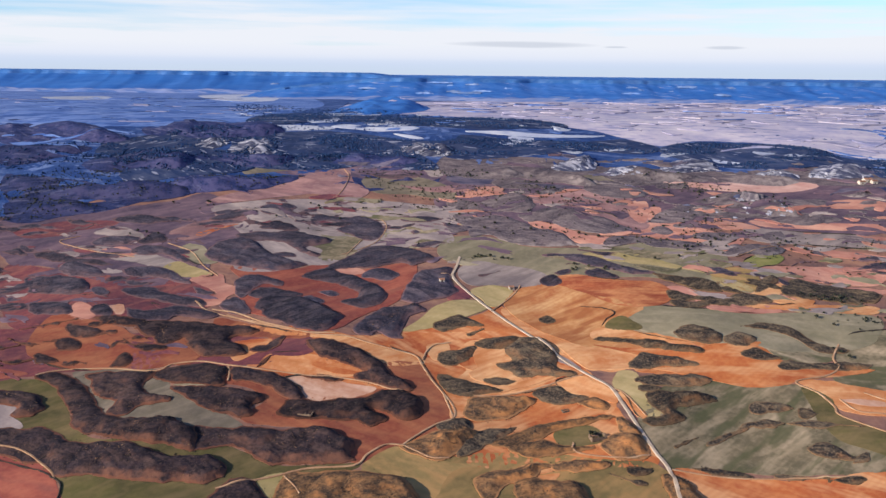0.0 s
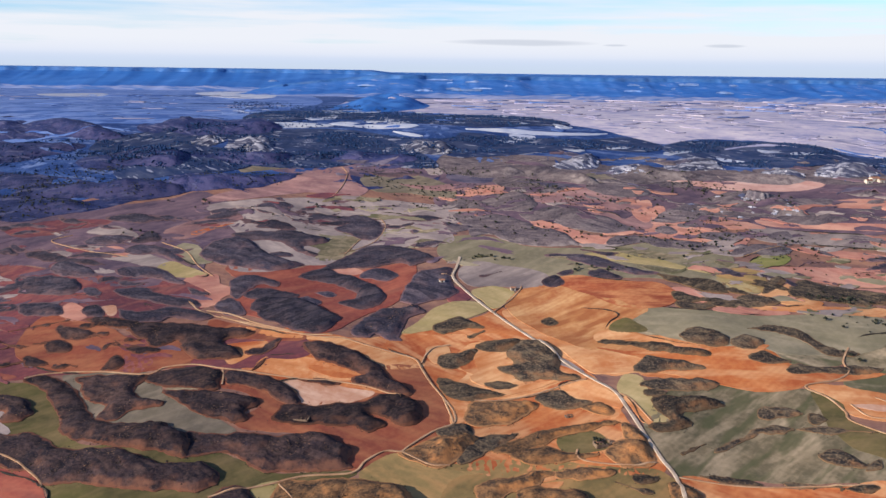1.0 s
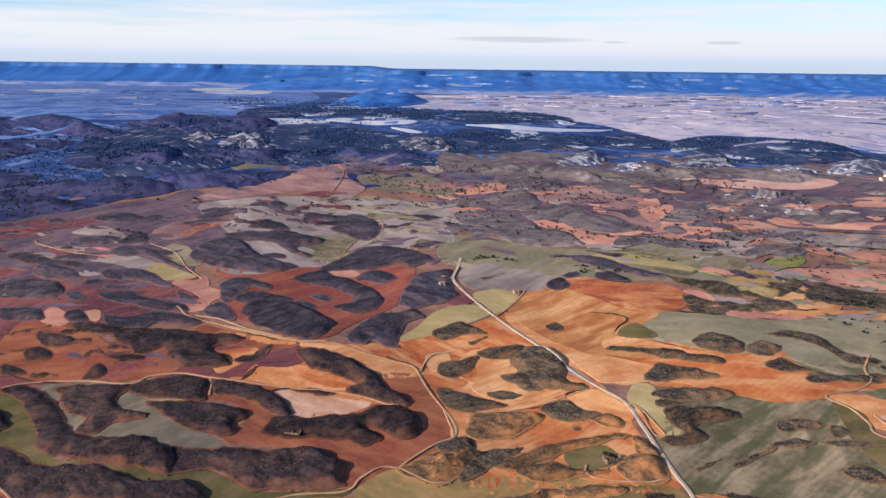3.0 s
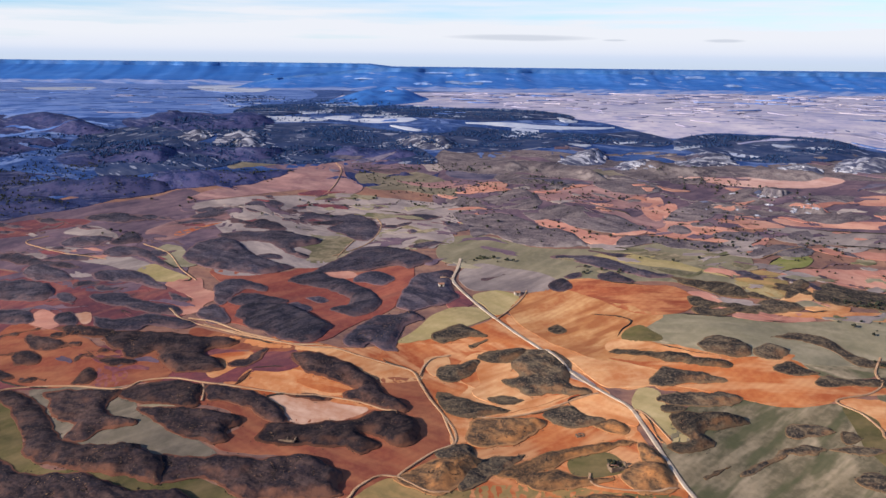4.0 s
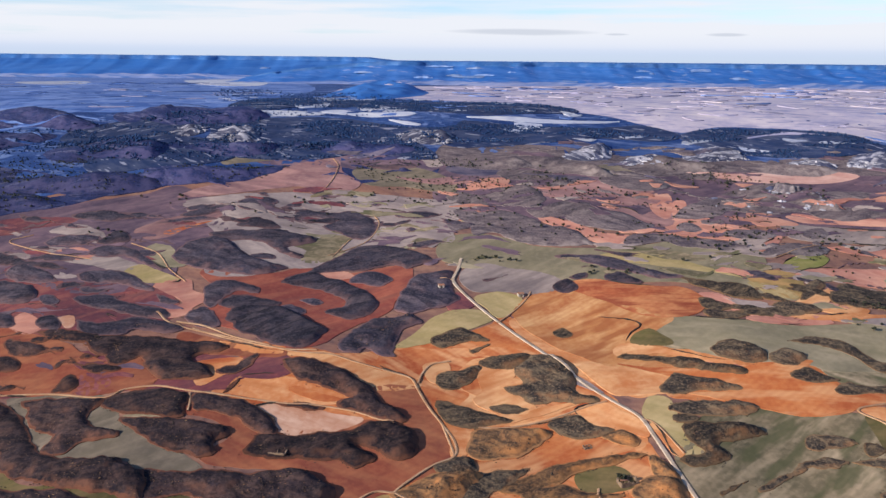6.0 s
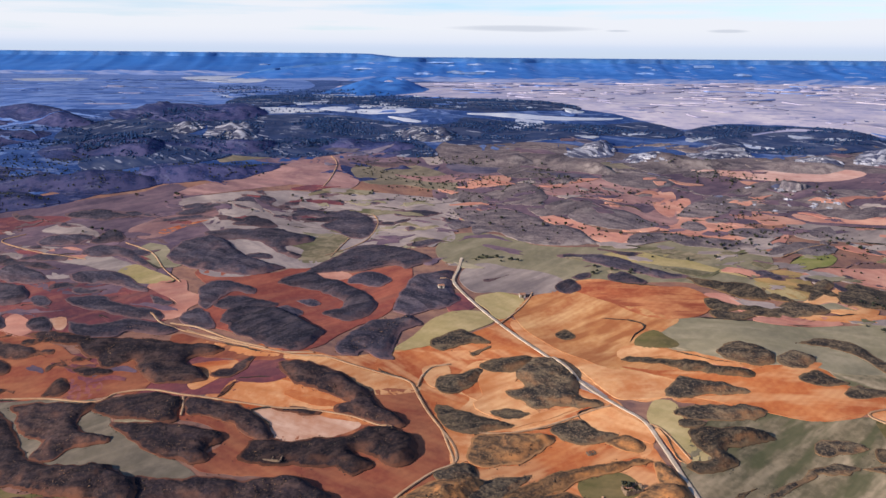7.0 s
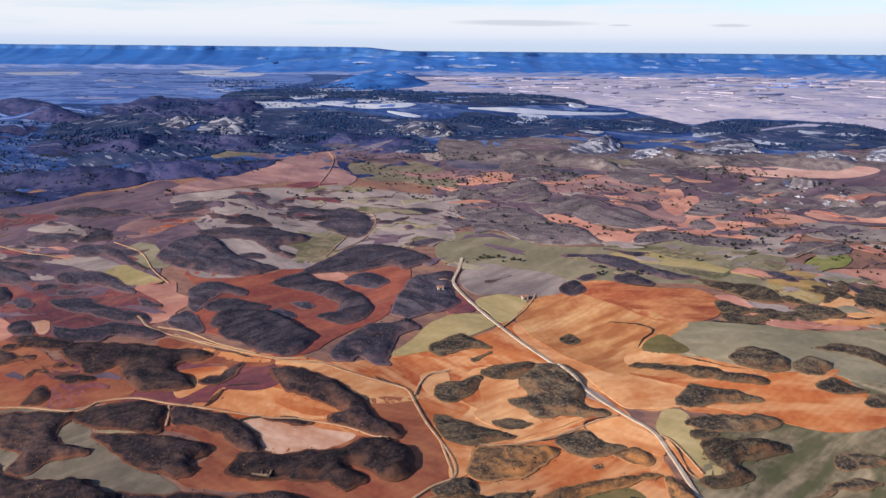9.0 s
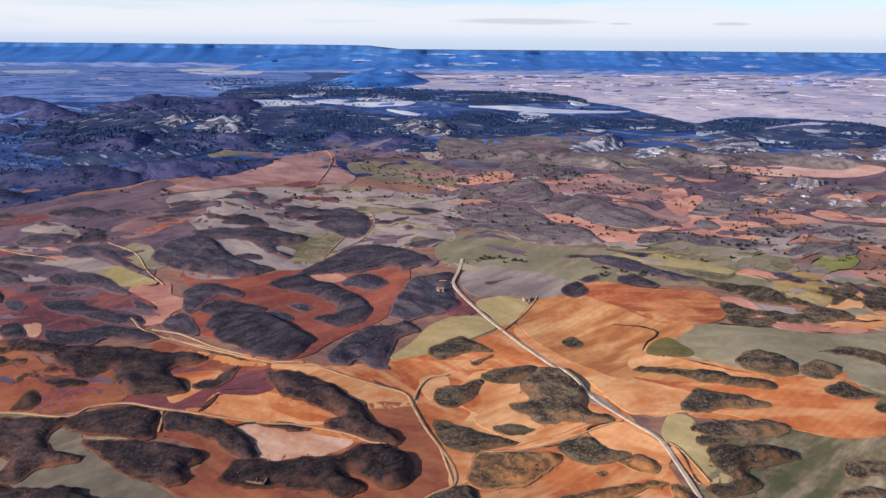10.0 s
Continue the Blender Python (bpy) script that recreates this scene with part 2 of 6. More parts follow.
M = {
    "ground": shade("mixed_steppe_soil", (0.185, 0.092, 0.070), (0.105, 0.058, 0.056), (0.27, 0.145, 0.10), 34, 5, streak=(0.27, 0.120, 0.075), much=0.45, run=40),
    # soil streaks made bolder to paint in shading of the rolling ground
    "orange": shade("orange_ploughed_soil", (0.41, 0.125, 0.042), (0.27, 0.062, 0.025), (0.53, 0.23, 0.095), 60, 6, vary=0.08, furrow=0.15, streak=(0.55, 0.29, 0.14), much=0.7, run=24, edge=(0.48, 0.64)),
    "umber": shade("umber_orange_soil", (0.220, 0.060, 0.034), (0.140, 0.039, 0.028), (0.31, 0.112, 0.056), 60, 6, vary=0.08, furrow=0.12, streak=(0.34, 0.145, 0.07), much=0.5),
    "russet": shade("russet_scrub", (0.110, 0.062, 0.036), (0.032, 0.026, 0.023), (0.30, 0.150, 0.065), 16, 5, bump=0.7, vary=0.15, speckle=0.45, slope=((0.36, 0.15, 0.055), 0.97, 0.85), streak=(0.036, 0.029, 0.024), much=0.65, run=14, fringe=(0.34, 0.16, 0.07)),
    "garrigue": shade("grey_olive_scrub", (0.056, 0.044, 0.034), (0.016, 0.0145, 0.017), (0.19, 0.130, 0.080), 16, 5, bump=0.9, vary=0.2, speckle=0.48, slope=((0.22, 0.105, 0.050), 0.94, 0.80), streak=(0.016, 0.0145, 0.016), much=0.8, run=16, turn=0.6, edge=(0.49, 0.57), fringe=(0.15, 0.090, 0.050)),
    # scrub colour for hills farther off, blued and greyed for haze
    "moor": shade("hazy_moor_scrub", (0.041, 0.036, 0.054), (0.018, 0.017, 0.030), (0.105, 0.080, 0.092), 26, 6, bump=0.9, vary=0.25, speckle=0.38, slope=((0.13, 0.074, 0.074), 0.97, 0.86), streak=(0.013, 0.013, 0.023), much=0.75, run=18, turn=-0.1, edge=(0.50, 0.57), fringe=(0.14, 0.078, 0.080)),
    "brick": shade("brick_red_soil", (0.180, 0.049, 0.056), (0.096, 0.032, 0.045), (0.30, 0.105, 0.080), 50, 6, vary=0.12, furrow=0.1, streak=(0.070, 0.037, 0.050), much=0.6),
    "red": shade("red_ploughed_soil", (0.270, 0.070, 0.050), (0.180, 0.045, 0.038), (0.38, 0.130, 0.078), 60, 6, vary=0.12, furrow=0.1, streak=(0.13, 0.052, 0.048), much=0.6),
    # dark streaks: soil tone, deepened to suggest shaded swells
    "rust": shade("rust_red_soil", (0.37, 0.110, 0.046), (0.25, 0.058, 0.028), (0.52, 0.23, 0.10), 46, 6, vary=0.06, furrow=0.15, streak=(0.20, 0.044, 0.024), much=0.8, run=24, turn=0.5, edge=(0.50, 0.62)),
    "peach": shade("sandy_peach_soil", (0.57, 0.265, 0.115), (0.42, 0.14, 0.052), (0.68, 0.42, 0.22), 70, 6, vary=0.08, furrow=0.1, streak=(0.36, 0.12, 0.042), much=0.75),
    "salmon": shade("salmon_soil", (0.42, 0.185, 0.135), (0.29, 0.115, 0.092), (0.52, 0.28, 0.20), 70, 9, vary=0.15, streak=(0.23, 0.105, 0.095), much=0.5),
    "rose": shade("dull_rose_soil", (0.255, 0.130, 0.124), (0.165, 0.085, 0.090), (0.36, 0.205, 0.180), 50, 8, vary=0.12, streak=(0.135, 0.080, 0.090), much=0.6),
    # ochre streaks likewise carry painted relief shading besides soil tone
    "ochre": shade("ochre_ploughed_soil", (0.45, 0.200, 0.078), (0.32, 0.110, 0.045), (0.58, 0.34, 0.16), 46, 6, vary=0.06, furrow=0.18, streak=(0.27, 0.088, 0.034), much=0.85, run=30, turn=0.15, edge=(0.50, 0.64)),
    "blush": shade("pale_blush_soil", (0.46, 0.265, 0.225), (0.34, 0.175, 0.150), (0.56, 0.37, 0.31), 60, 8, vary=0.06, streak=(0.33, 0.155, 0.125), much=0.5),
    "pale": shade("pale_pink_soil", (0.47, 0.275, 0.190), (0.35, 0.155, 0.09), (0.56, 0.37, 0.28), 40, 6, vary=0.08, streak=(0.30, 0.12, 0.07), much=0.65),
    "cream": shade("cream_stubble", (0.58, 0.46, 0.33), (0.46, 0.34, 0.24), (0.66, 0.56, 0.44), 60, 8, vary=0.15),
    # purple in the fallow stands for haze over the far ridges
    "fallow": shade("purple_grey_fallow", (0.105, 0.085, 0.122), (0.060, 0.054, 0.090), (0.18, 0.145, 0.17), 50, 8, vary=0.3, streak=(0.032, 0.034, 0.068), much=0.7, run=24, edge=(0.50, 0.58)),
    "drab": shade("drab_olive_pasture", (0.165, 0.130, 0.098), (0.105, 0.086, 0.067), (0.26, 0.200, 0.148), 50, 7, vary=0.1, furrow=0.1, streak=(0.095, 0.080, 0.055), much=0.6),
    "sage": shade("sage_pasture", (0.230, 0.190, 0.125), (0.160, 0.136, 0.092), (0.33, 0.265, 0.18), 60, 7, vary=0.15, furrow=0.1, streak=(0.13, 0.115, 0.066), much=0.5),
    # mauve and stubble: soil colours with some middle-distance haze blue added
    "mauve": shade("mauve_fallow", (0.132, 0.080, 0.104), (0.074, 0.050, 0.075), (0.215, 0.135, 0.150), 50, 8, vary=0.12, furrow=0.1, streak=(0.056, 0.042, 0.064), much=0.65),
    "stubble": shade("lilac_grey_stubble", (0.270, 0.208, 0.192), (0.178, 0.138, 0.136), (0.37, 0.290, 0.255), 60, 8, vary=0.12, furrow=0.12, streak=(0.115, 0.090, 0.095), much=0.6),
    # light and dark bands painted in place of shading on low ridges
    "greygreen": shade("grey_green_young_corn", (0.180, 0.137, 0.086), (0.085, 0.074, 0.046), (0.40, 0.30, 0.20), 44, 6, vary=0.1, furrow=0.16, streak=(0.075, 0.076, 0.037), much=0.8, run=26, edge=(0.48, 0.60)),
    "green": shade("green_young_corn", (0.100, 0.086, 0.031), (0.068, 0.057, 0.026), (0.18, 0.125, 0.058), 50, 6, vary=0.12, furrow=0.1, streak=(0.20, 0.135, 0.07), much=0.5),
    "olive": shade("olive_fallow", (0.23, 0.155, 0.064), (0.15, 0.108, 0.047), (0.37, 0.215, 0.09), 45, 6, vary=0.12, streak=(0.42, 0.22, 0.09), much=0.7),
    "yellowgreen": shade("yellow_green_crop", (0.33, 0.240, 0.115), (0.24, 0.185, 0.085), (0.44, 0.32, 0.17), 60, 6, vary=0.1, furrow=0.15, streak=(0.22, 0.18, 0.065), much=0.5),
    "lush": shade("lush_green_crop", (0.17, 0.175, 0.050), (0.13, 0.135, 0.042), (0.27, 0.22, 0.09), 30, 6, vary=0.05, streak=(0.30, 0.22, 0.10), much=0.5),
    "scrub": shade("dark_heath_scrub", (0.029, 0.020, 0.025), (0.0095, 0.0080, 0.0130), (0.085, 0.050, 0.042), 16, 5, bump=0.9, vary=0.22, speckle=0.42, slope=((0.110, 0.050, 0.035), 0.95, 0.80), streak=(0.0090, 0.0080, 0.0125), much=0.7, run=18, turn=0.6, edge=(0.50, 0.58), fringe=(0.15, 0.058, 0.034)),
    # heath pushed to navy: the haze in front of it is painted in
    "heath": shade("hazy_blue_heath", (0.0135, 0.0225, 0.082), (0.0060, 0.0120, 0.052), (0.046, 0.052, 0.120), 40, 8, bump=1.0, vary=0.25, speckle=0.45, slope=((0.056, 0.052, 0.118), 0.95, 0.85), streak=(0.115, 0.110, 0.18), much=0.55, run=15, turn=0.1, edge=(0.56, 0.62)),
    # limestone, rock and marl: bluish cast of distance haze painted into each
    "limestone": shade("scrubby_limestone", (0.042, 0.046, 0.085), (0.022, 0.027, 0.060), (0.13, 0.125, 0.155), 16, 5, bump=1.0, vary=0.1, streak=(0.34, 0.325, 0.37), much=0.8, turn=1.0, run=13, edge=(0.51, 0.61)),
    "rock": shade("bare_limestone", (0.31, 0.297, 0.345), (0.16, 0.156, 0.20), (0.44, 0.42, 0.45), 9, 2, bump=1.0, vary=0.3),
    "crag": shade("dark_weathered_crag", (0.15, 0.125, 0.145), (0.075, 0.064, 0.084), (0.27, 0.235, 0.24), 9, 2, bump=1.0, vary=0.1, streak=(0.06, 0.05, 0.07), much=0.6, run=6),
    "badland": shade("eroded_pale_marl", (0.28, 0.272, 0.335), (0.095, 0.10, 0.155), (0.44, 0.42, 0.46), 10, 4, bump=1.0, vary=0.15, streak=(0.040, 0.046, 0.095), much=0.9, turn=1.2, run=9, edge=(0.46, 0.56)),
    # mesa colours, blue because distance haze is mixed into them
    "far_rock": shade("hazy_bare_scarp", (0.17, 0.25, 0.45), (0.09, 0.18, 0.41), (0.27, 0.32, 0.46), 30, 8, bump=0.3, vary=0.3),
    "far_foot": shade("hazy_pediment_fields", (0.19, 0.24, 0.42), (0.10, 0.17, 0.39), (0.31, 0.31, 0.44), 110, 20, bump=0.2, vary=0.05, streak=(0.045, 0.12, 0.33), much=0.85, run=60, turn=0.0, edge=(0.50, 0.57)),
    "far_mottled": shade("hazy_mottled_slope", (0.022, 0.112, 0.36), (0.016, 0.088, 0.30), (0.070, 0.165, 0.42), 70, 24, bump=0.3, vary=0.06, streak=(0.25, 0.29, 0.46), much=0.7, turn=0.0, run=30, edge=(0.63, 0.69)),
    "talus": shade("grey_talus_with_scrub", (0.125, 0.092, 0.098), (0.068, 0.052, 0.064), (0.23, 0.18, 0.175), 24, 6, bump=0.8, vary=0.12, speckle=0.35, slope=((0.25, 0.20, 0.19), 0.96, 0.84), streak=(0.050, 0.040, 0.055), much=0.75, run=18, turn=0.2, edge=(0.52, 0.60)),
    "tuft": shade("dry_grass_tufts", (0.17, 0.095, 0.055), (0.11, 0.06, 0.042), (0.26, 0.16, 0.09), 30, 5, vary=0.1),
    # haze blue again, not the own colour of woods and rock
    "far_slope": shade("hazy_wooded_slope", (0.022, 0.112, 0.36), (0.017, 0.090, 0.31), (0.045, 0.145, 0.40), 160, 40, bump=0.3, vary=0.06, streak=(0.070, 0.165, 0.40), much=0.3, turn=0.0, run=40),
    "hazy_cliff": shade("hazy_cliff", (0.034, 0.125, 0.34), (0.025, 0.095, 0.28), (0.10, 0.19, 0.40), 60, 12, bump=0.2, vary=0.1),
    # pale soil of the plain, its lilac tint is painted haze
    "far_plain": shade("hazy_far_plain", (0.385, 0.335, 0.405), (0.27, 0.25, 0.36), (0.50, 0.43, 0.45), 60, 10, vary=0.05, streak=(0.17, 0.17, 0.29), much=0.7, run=24, turn=0.0, edge=(0.55, 0.61)),
    # upland colour with blue air haze painted in
    "haze_upland": shade("hazy_blue_upland", (0.015, 0.044, 0.155), (0.009, 0.029, 0.115), (0.050, 0.090, 0.22), 60, 12, bump=0.6, vary=0.15, speckle=0.3, streak=(0.12, 0.16, 0.31), much=0.7, run=40, turn=0.1, edge=(0.55, 0.61)),
    # lilac and pale far fields, haze tint laid over the soil colours
    "lilac": shade("hazy_lilac_field", (0.30, 0.265, 0.355), (0.20, 0.195, 0.30), (0.42, 0.37, 0.42), 60, 10, vary=0.3, streak=(0.15, 0.155, 0.27), much=0.6, run=20, turn=0.0, edge=(0.53, 0.60)),
    "hazed_pale": shade("hazy_pale_field", (0.36, 0.37, 0.44), (0.26, 0.28, 0.37), (0.46, 0.45, 0.48), 60, 12, vary=0.15, streak=(0.16, 0.19, 0.30), much=0.5, run=24, edge=(0.54, 0.60)),
    # wood floor darkened to blue, haze included in the colour
    "understory": shade("hazy_wood_floor", (0.016, 0.030, 0.084), (0.009, 0.019, 0.060), (0.060, 0.070, 0.12), 40, 10, bump=0.8, vary=0.1, streak=(0.26, 0.26, 0.33), much=0.7, run=14, turn=0.0, edge=(0.60, 0.64)),
    # far field colour, its blue-lilac cast is painted haze
    "mist": shade("hazy_far_field", (0.105, 0.175, 0.40), (0.058, 0.115, 0.31), (0.22, 0.275, 0.45), 70, 12, vary=0.25, streak=(0.026, 0.068, 0.23), much=0.8, run=26, turn=0.0, edge=(0.51, 0.57)),
    "road": shade("pale_gravel", (0.42, 0.32, 0.245), (0.34, 0.245, 0.18), (0.52, 0.42, 0.34), 20, 1.5, vary=0.05),
    "track": shade("sandy_track_dirt", (0.36, 0.205, 0.118), (0.28, 0.150, 0.085), (0.45, 0.30, 0.19), 20, 1.5, vary=0.08),
    "bush": shade("scrub_bush_leaves", (0.034, 0.028, 0.025), (0.020, 0.018, 0.018), (0.07, 0.052, 0.040), 40, 6, vary=0.1),
    # needles coloured blue to carry the distance haze
    "pine": shade("hazy_pine_needles", (0.012, 0.034, 0.098), (0.008, 0.024, 0.076), (0.026, 0.052, 0.120), 60, 8, vary=0.1),
    "bark": shade("bark", (0.10, 0.07, 0.05), (0.06, 0.045, 0.035), (0.15, 0.11, 0.08), 3, 0.3),
    "stone": shade("ruined_stone", (0.17, 0.115, 0.08), (0.10, 0.07, 0.055), (0.28, 0.19, 0.13), 4, 0.5),
    "plaster": shade("whitewashed_plaster", (0.42, 0.36, 0.30), (0.33, 0.28, 0.23), (0.52, 0.46, 0.40), 6, 0.8),
    "oak": shade("holm_oak_leaves", (0.026, 0.030, 0.022), (0.016, 0.019, 0.016), (0.05, 0.052, 0.034), 8, 1.5, vary=0.2),
    "tile": shade("old_roof_tile", (0.28, 0.13, 0.08), (0.2, 0.09, 0.06), (0.36, 0.2, 0.13), 4, 0.5),
}


# ---- shapes of the land ----
def smoothed(x, k):
    return 0.5 * (x + np.sqrt(x * x + k * k))


def rise(x, y):
    """Height of the bare land: low near the camera, then climbing towards the tablelands, under slow swells."""
    z = -62 + smoothed(132 + 0.26 * (y - 930), 40)
    z = z + 3.0 * np.sin(x / 95 + y / 210 + 0.6) + 2.4 * np.sin(y / 120 - x / 260 + 1.9) + 1.6 * np.sin(x / 57 - y / 83)
    z = z + 1.5 * np.sin(x / 33 + y / 64 + 1.4 * np.sin(y / 61)) + 1.3 * np.sin(y / 38 - x / 67 + 1.2 * np.sin(x / 70))
    cap = 222 + 0.015 * np.clip(y - 1300, 0, 900)
    return cap - smoothed(cap - z, 20)


def rounded(points, step):
    """A closed outline drawn smoothly through its corners (Catmull-Rom)."""
    p = np.array(points, float)
    out = []
    for i in range(len(p)):
        a, b, c, d = p[i - 1], p[i], p[(i + 1) % len(p)], p[(i + 2) % len(p)]
        n = max(2, int(np.linalg.norm(c - b) / step))
        for t in np.arange(n) / n:
            out.append(0.5 * (2 * b + (c - a) * t + (2 * a - 5 * b + 4 * c - d) * t * t + (3 * b - a - 3 * c + d) * t ** 3))
    return np.array(out)


def line(points, step):
    """An open line drawn smoothly through its corners."""
    p = np.array(points, float)
    p = np.vstack([2 * p[0] - p[1], p, 2 * p[-1] - p[-2]])
    out = []
    for i in range(1, len(p) - 2):
        a, b, c, d = p[i - 1], p[i], p[i + 1], p[i + 2]
        n = max(2, int(np.linalg.norm(c - b) / step))
        for t in np.arange(n) / n:
            out.append(0.5 * (2 * b + (c - a) * t + (2 * a - 5 * b + 4 * c - d) * t * t + (3 * b - a - 3 * c + d) * t ** 3))
    return np.array(out + [p[-2]])


def inside(q, ring):
    a, b = ring, np.roll(ring, -1, 0)
    hit = np.zeros(len(q), bool)
    for (x0, y0), (x1, y1) in zip(a, b):
        if y0 != y1:
            m = (y0 > q[:, 1]) != (y1 > q[:, 1])
            hit ^= m & (q[:, 0] < (x1 - x0) * (q[:, 1] - y0) / (y1 - y0) + x0)
    return hit


def edge_distance(q, ring):
    best = np.full(len(q), 1e9)
    for a, b in zip(ring, np.roll(ring, -1, 0)):
        d = b - a
        t = np.clip(((q - a) @ d) / max(d @ d, 1e-9), 0, 1)
        best = np.minimum(best, np.hypot(*(q - a - t[:, None] * d).T))
    return best


def rough_at(x, y, size, octaves=4):
    return np.array([noise.fractal((a / size, b / size, 3.7), 1.0, 2.1, octaves) for a, b in zip(x, y)])


def sheet(ring, step):
    """Points and triangles that fill an outline: the ring first, then a jittered grid inside."""
    lo, hi = ring.min(0), ring.max(0)
    gx, gy = np.meshgrid(np.arange(lo[0], hi[0], step), np.arange(lo[1], hi[1], step))
    q = np.c_[gx.ravel(), gy.ravel()] + np.random.uniform(-0.3, 0.3, (gx.size, 2)) * step
    q = q[inside(q, ring)]
    if len(q):
        q = q[edge_distance(q, ring) > step * 0.45]
    pts = [Vector(p) for p in np.vstack([ring, q])]
    v, _, f, _, _, _ = delaunay_2d_cdt(pts, [], [list(range(len(ring)))], 1, 1e-4)
    return np.array([(p.x, p.y) for p in v]), [tuple(t) for t in f]


def mesh_object(name, verts, faces, material, smooth=True):
    me = bpy.data.meshes.new(name)
    me.from_pydata([tuple(map(float, v)) for v in verts], [], faces)
    me.materials.append(material)
    if smooth:
        me.shade_smooth()
    me.update()
    return new(name, me)


def skirted(xy, z, faces, depth):
    """Adds a wall round the open edge of a sheet, down into the ground."""
    count = {}
    for f in faces:
        for i in range(len(f)):
            e = (f[i], f[(i + 1) % len(f)])
            count[e] = count.get(e, 0) + 1
    rim = [e for e in count if (e[1], e[0]) not in count]
    verts = [(x, y, h) for (x, y), h in zip(xy, z)]
    low = {}
    for a, b in rim:
        for i in (a, b):
            if i not in low:
                low[i] = len(verts)
                verts += [(xy[i][0], xy[i][1], z[i]), (xy[i][0], xy[i][1], z[i] - depth)]
    return verts, list(faces) + [(low[b], low[a], low[a] + 1, low[b] + 1) for a, b in rim]


def ragged(ring, reach, size):
    """Frays an outline, as ploughs and weather leave it."""
    t = np.roll(ring, -1, 0) - np.roll(ring, 1, 0)
    t /= np.maximum(np.linalg.norm(t, axis=1), 1e-6)[:, None]
    return ring + np.c_[t[:, 1], -t[:, 0]] * (rough_at(ring[:, 0], ring[:, 1], size, 4) * reach)[:, None]


HILLS = []  # outline, height, run of the flank
LAYER = [0]
KNOLLS = []  # bare rises that no wood grows on
RIMS = []  # edges of the fields


def dome(q, d, ring, height, run):
    """A long rise on the weather side up to a crest near the far edge, then a short steep lee flank."""
    lee = np.array((0.9, 0.43))
    along = (q - ring.mean(0)) @ lee
    side = np.clip(along / max(1.0, np.abs((ring - ring.mean(0)) @ lee).max()), -1, 1)
    t = np.clip(d / (run * (1.15 - 0.45 * side)), 0, 1)
    crest = np.clip(0.5 + 0.62 * side, 0, 1)
    return height * t * t * (3 - 2 * t) * (0.42 + 0.95 * crest * crest * (3 - 2 * crest))


def surface(x, y):
    """Height of the land with its hills."""
    x, y = np.atleast_1d(np.asarray(x, float)), np.atleast_1d(np.asarray(y, float))
    z, q, top = rise(x, y), np.c_[x, y], np.zeros(len(x))
    for ring, height, run in HILLS:
        lo, hi = ring.min(0), ring.max(0)
        m = ((q > lo) & (q < hi)).all(1)
        if m.any():
            k = np.where(m)[0]
            k = k[inside(q[k], ring)]
            if len(k):
                top[k] = np.maximum(top[k], dome(q[k], edge_distance(q[k], ring), ring, height, run))
    return z + top


ROUGH = []  # the small relief of each hill: wildness and size of its lumps


def relief(q, d, height, run, wild, lump):
    return (rough_at(q[:, 0], q[:, 1], lump, 5) * height * wild + rough_at(q[:, 0], q[:, 1], 6, 3) * min(0.7, 0.14 * height)) * np.clip(d / run, 0, 1)


def draped(q):
    """Height of the land with its hills and their lumps."""
    z, top = rise(q[:, 0], q[:, 1]), np.zeros(len(q))
    for (ring, height, run), (wild, lump) in zip(HILLS, ROUGH):
        lo, hi = ring.min(0), ring.max(0)
        k = np.where(((q > lo) & (q < hi)).all(1))[0]
        k = k[inside(q[k], ring)] if len(k) else k
        if len(k):
            d = edge_distance(q[k], ring)
            top[k] = np.maximum(top[k], dome(q[k], d, ring, height, run) + relief(q[k], d, height, run, wild, lump))
    return z + top


FIELD_WORDS = {
    "orange": "bare orange ploughed field between dark heath hills", "brick": "brick red bare field under scattered scrub knolls",
    "red": "deep red ploughed field winding between heath hills", "rust": "rust red ploughed field with darker streaks",
    "peach": "pale sandy peach coloured bare field", "rose": "dull rose coloured bare field broken by scrub", "ochre": "broad ochre ploughed field with darker streaks", "blush": "pale pink bare field below a wooded slope", "talus": "grey slope of scree and thin scrub", "salmon": "salmon pink bare field on the rising land",
    "pale": "pale pinkish bare field with a brown stain", "cream": "cream coloured stubble field among dark woods",
    "stubble": "lilac grey stubble field on gentle slopes", "greygreen": "grey green field of thin young corn",
    "green": "green strip of young corn along the valley", "olive": "olive fallow grassland with bare patches",
    "yellowgreen": "yellow green crop field with mown lines", "umber": "dark orange ploughed field between heath hills", "fallow": "purple grey fallow strip on the heath", "lilac": "bare field on the far plain tinted lilac for haze", "drab": "drab olive pasture between dark heath hills", "mauve": "dull mauve fallow field broken by scrub", "sage": "sage green pasture on gentle slopes", "lush": "small bright green irrigated field", "heath": "dark open heathland below the tablelands",
    "far_plain": "far plain of pale bare fields tinted for haze", "haze_upland": "wooded upland tinted blue by painted haze", "hazed_pale": "pale field far off tinted bluish for haze", "understory": "dark scrubby floor of a pine wood", "mist": "narrow far field below the mesas tinted lilac by painted haze"}


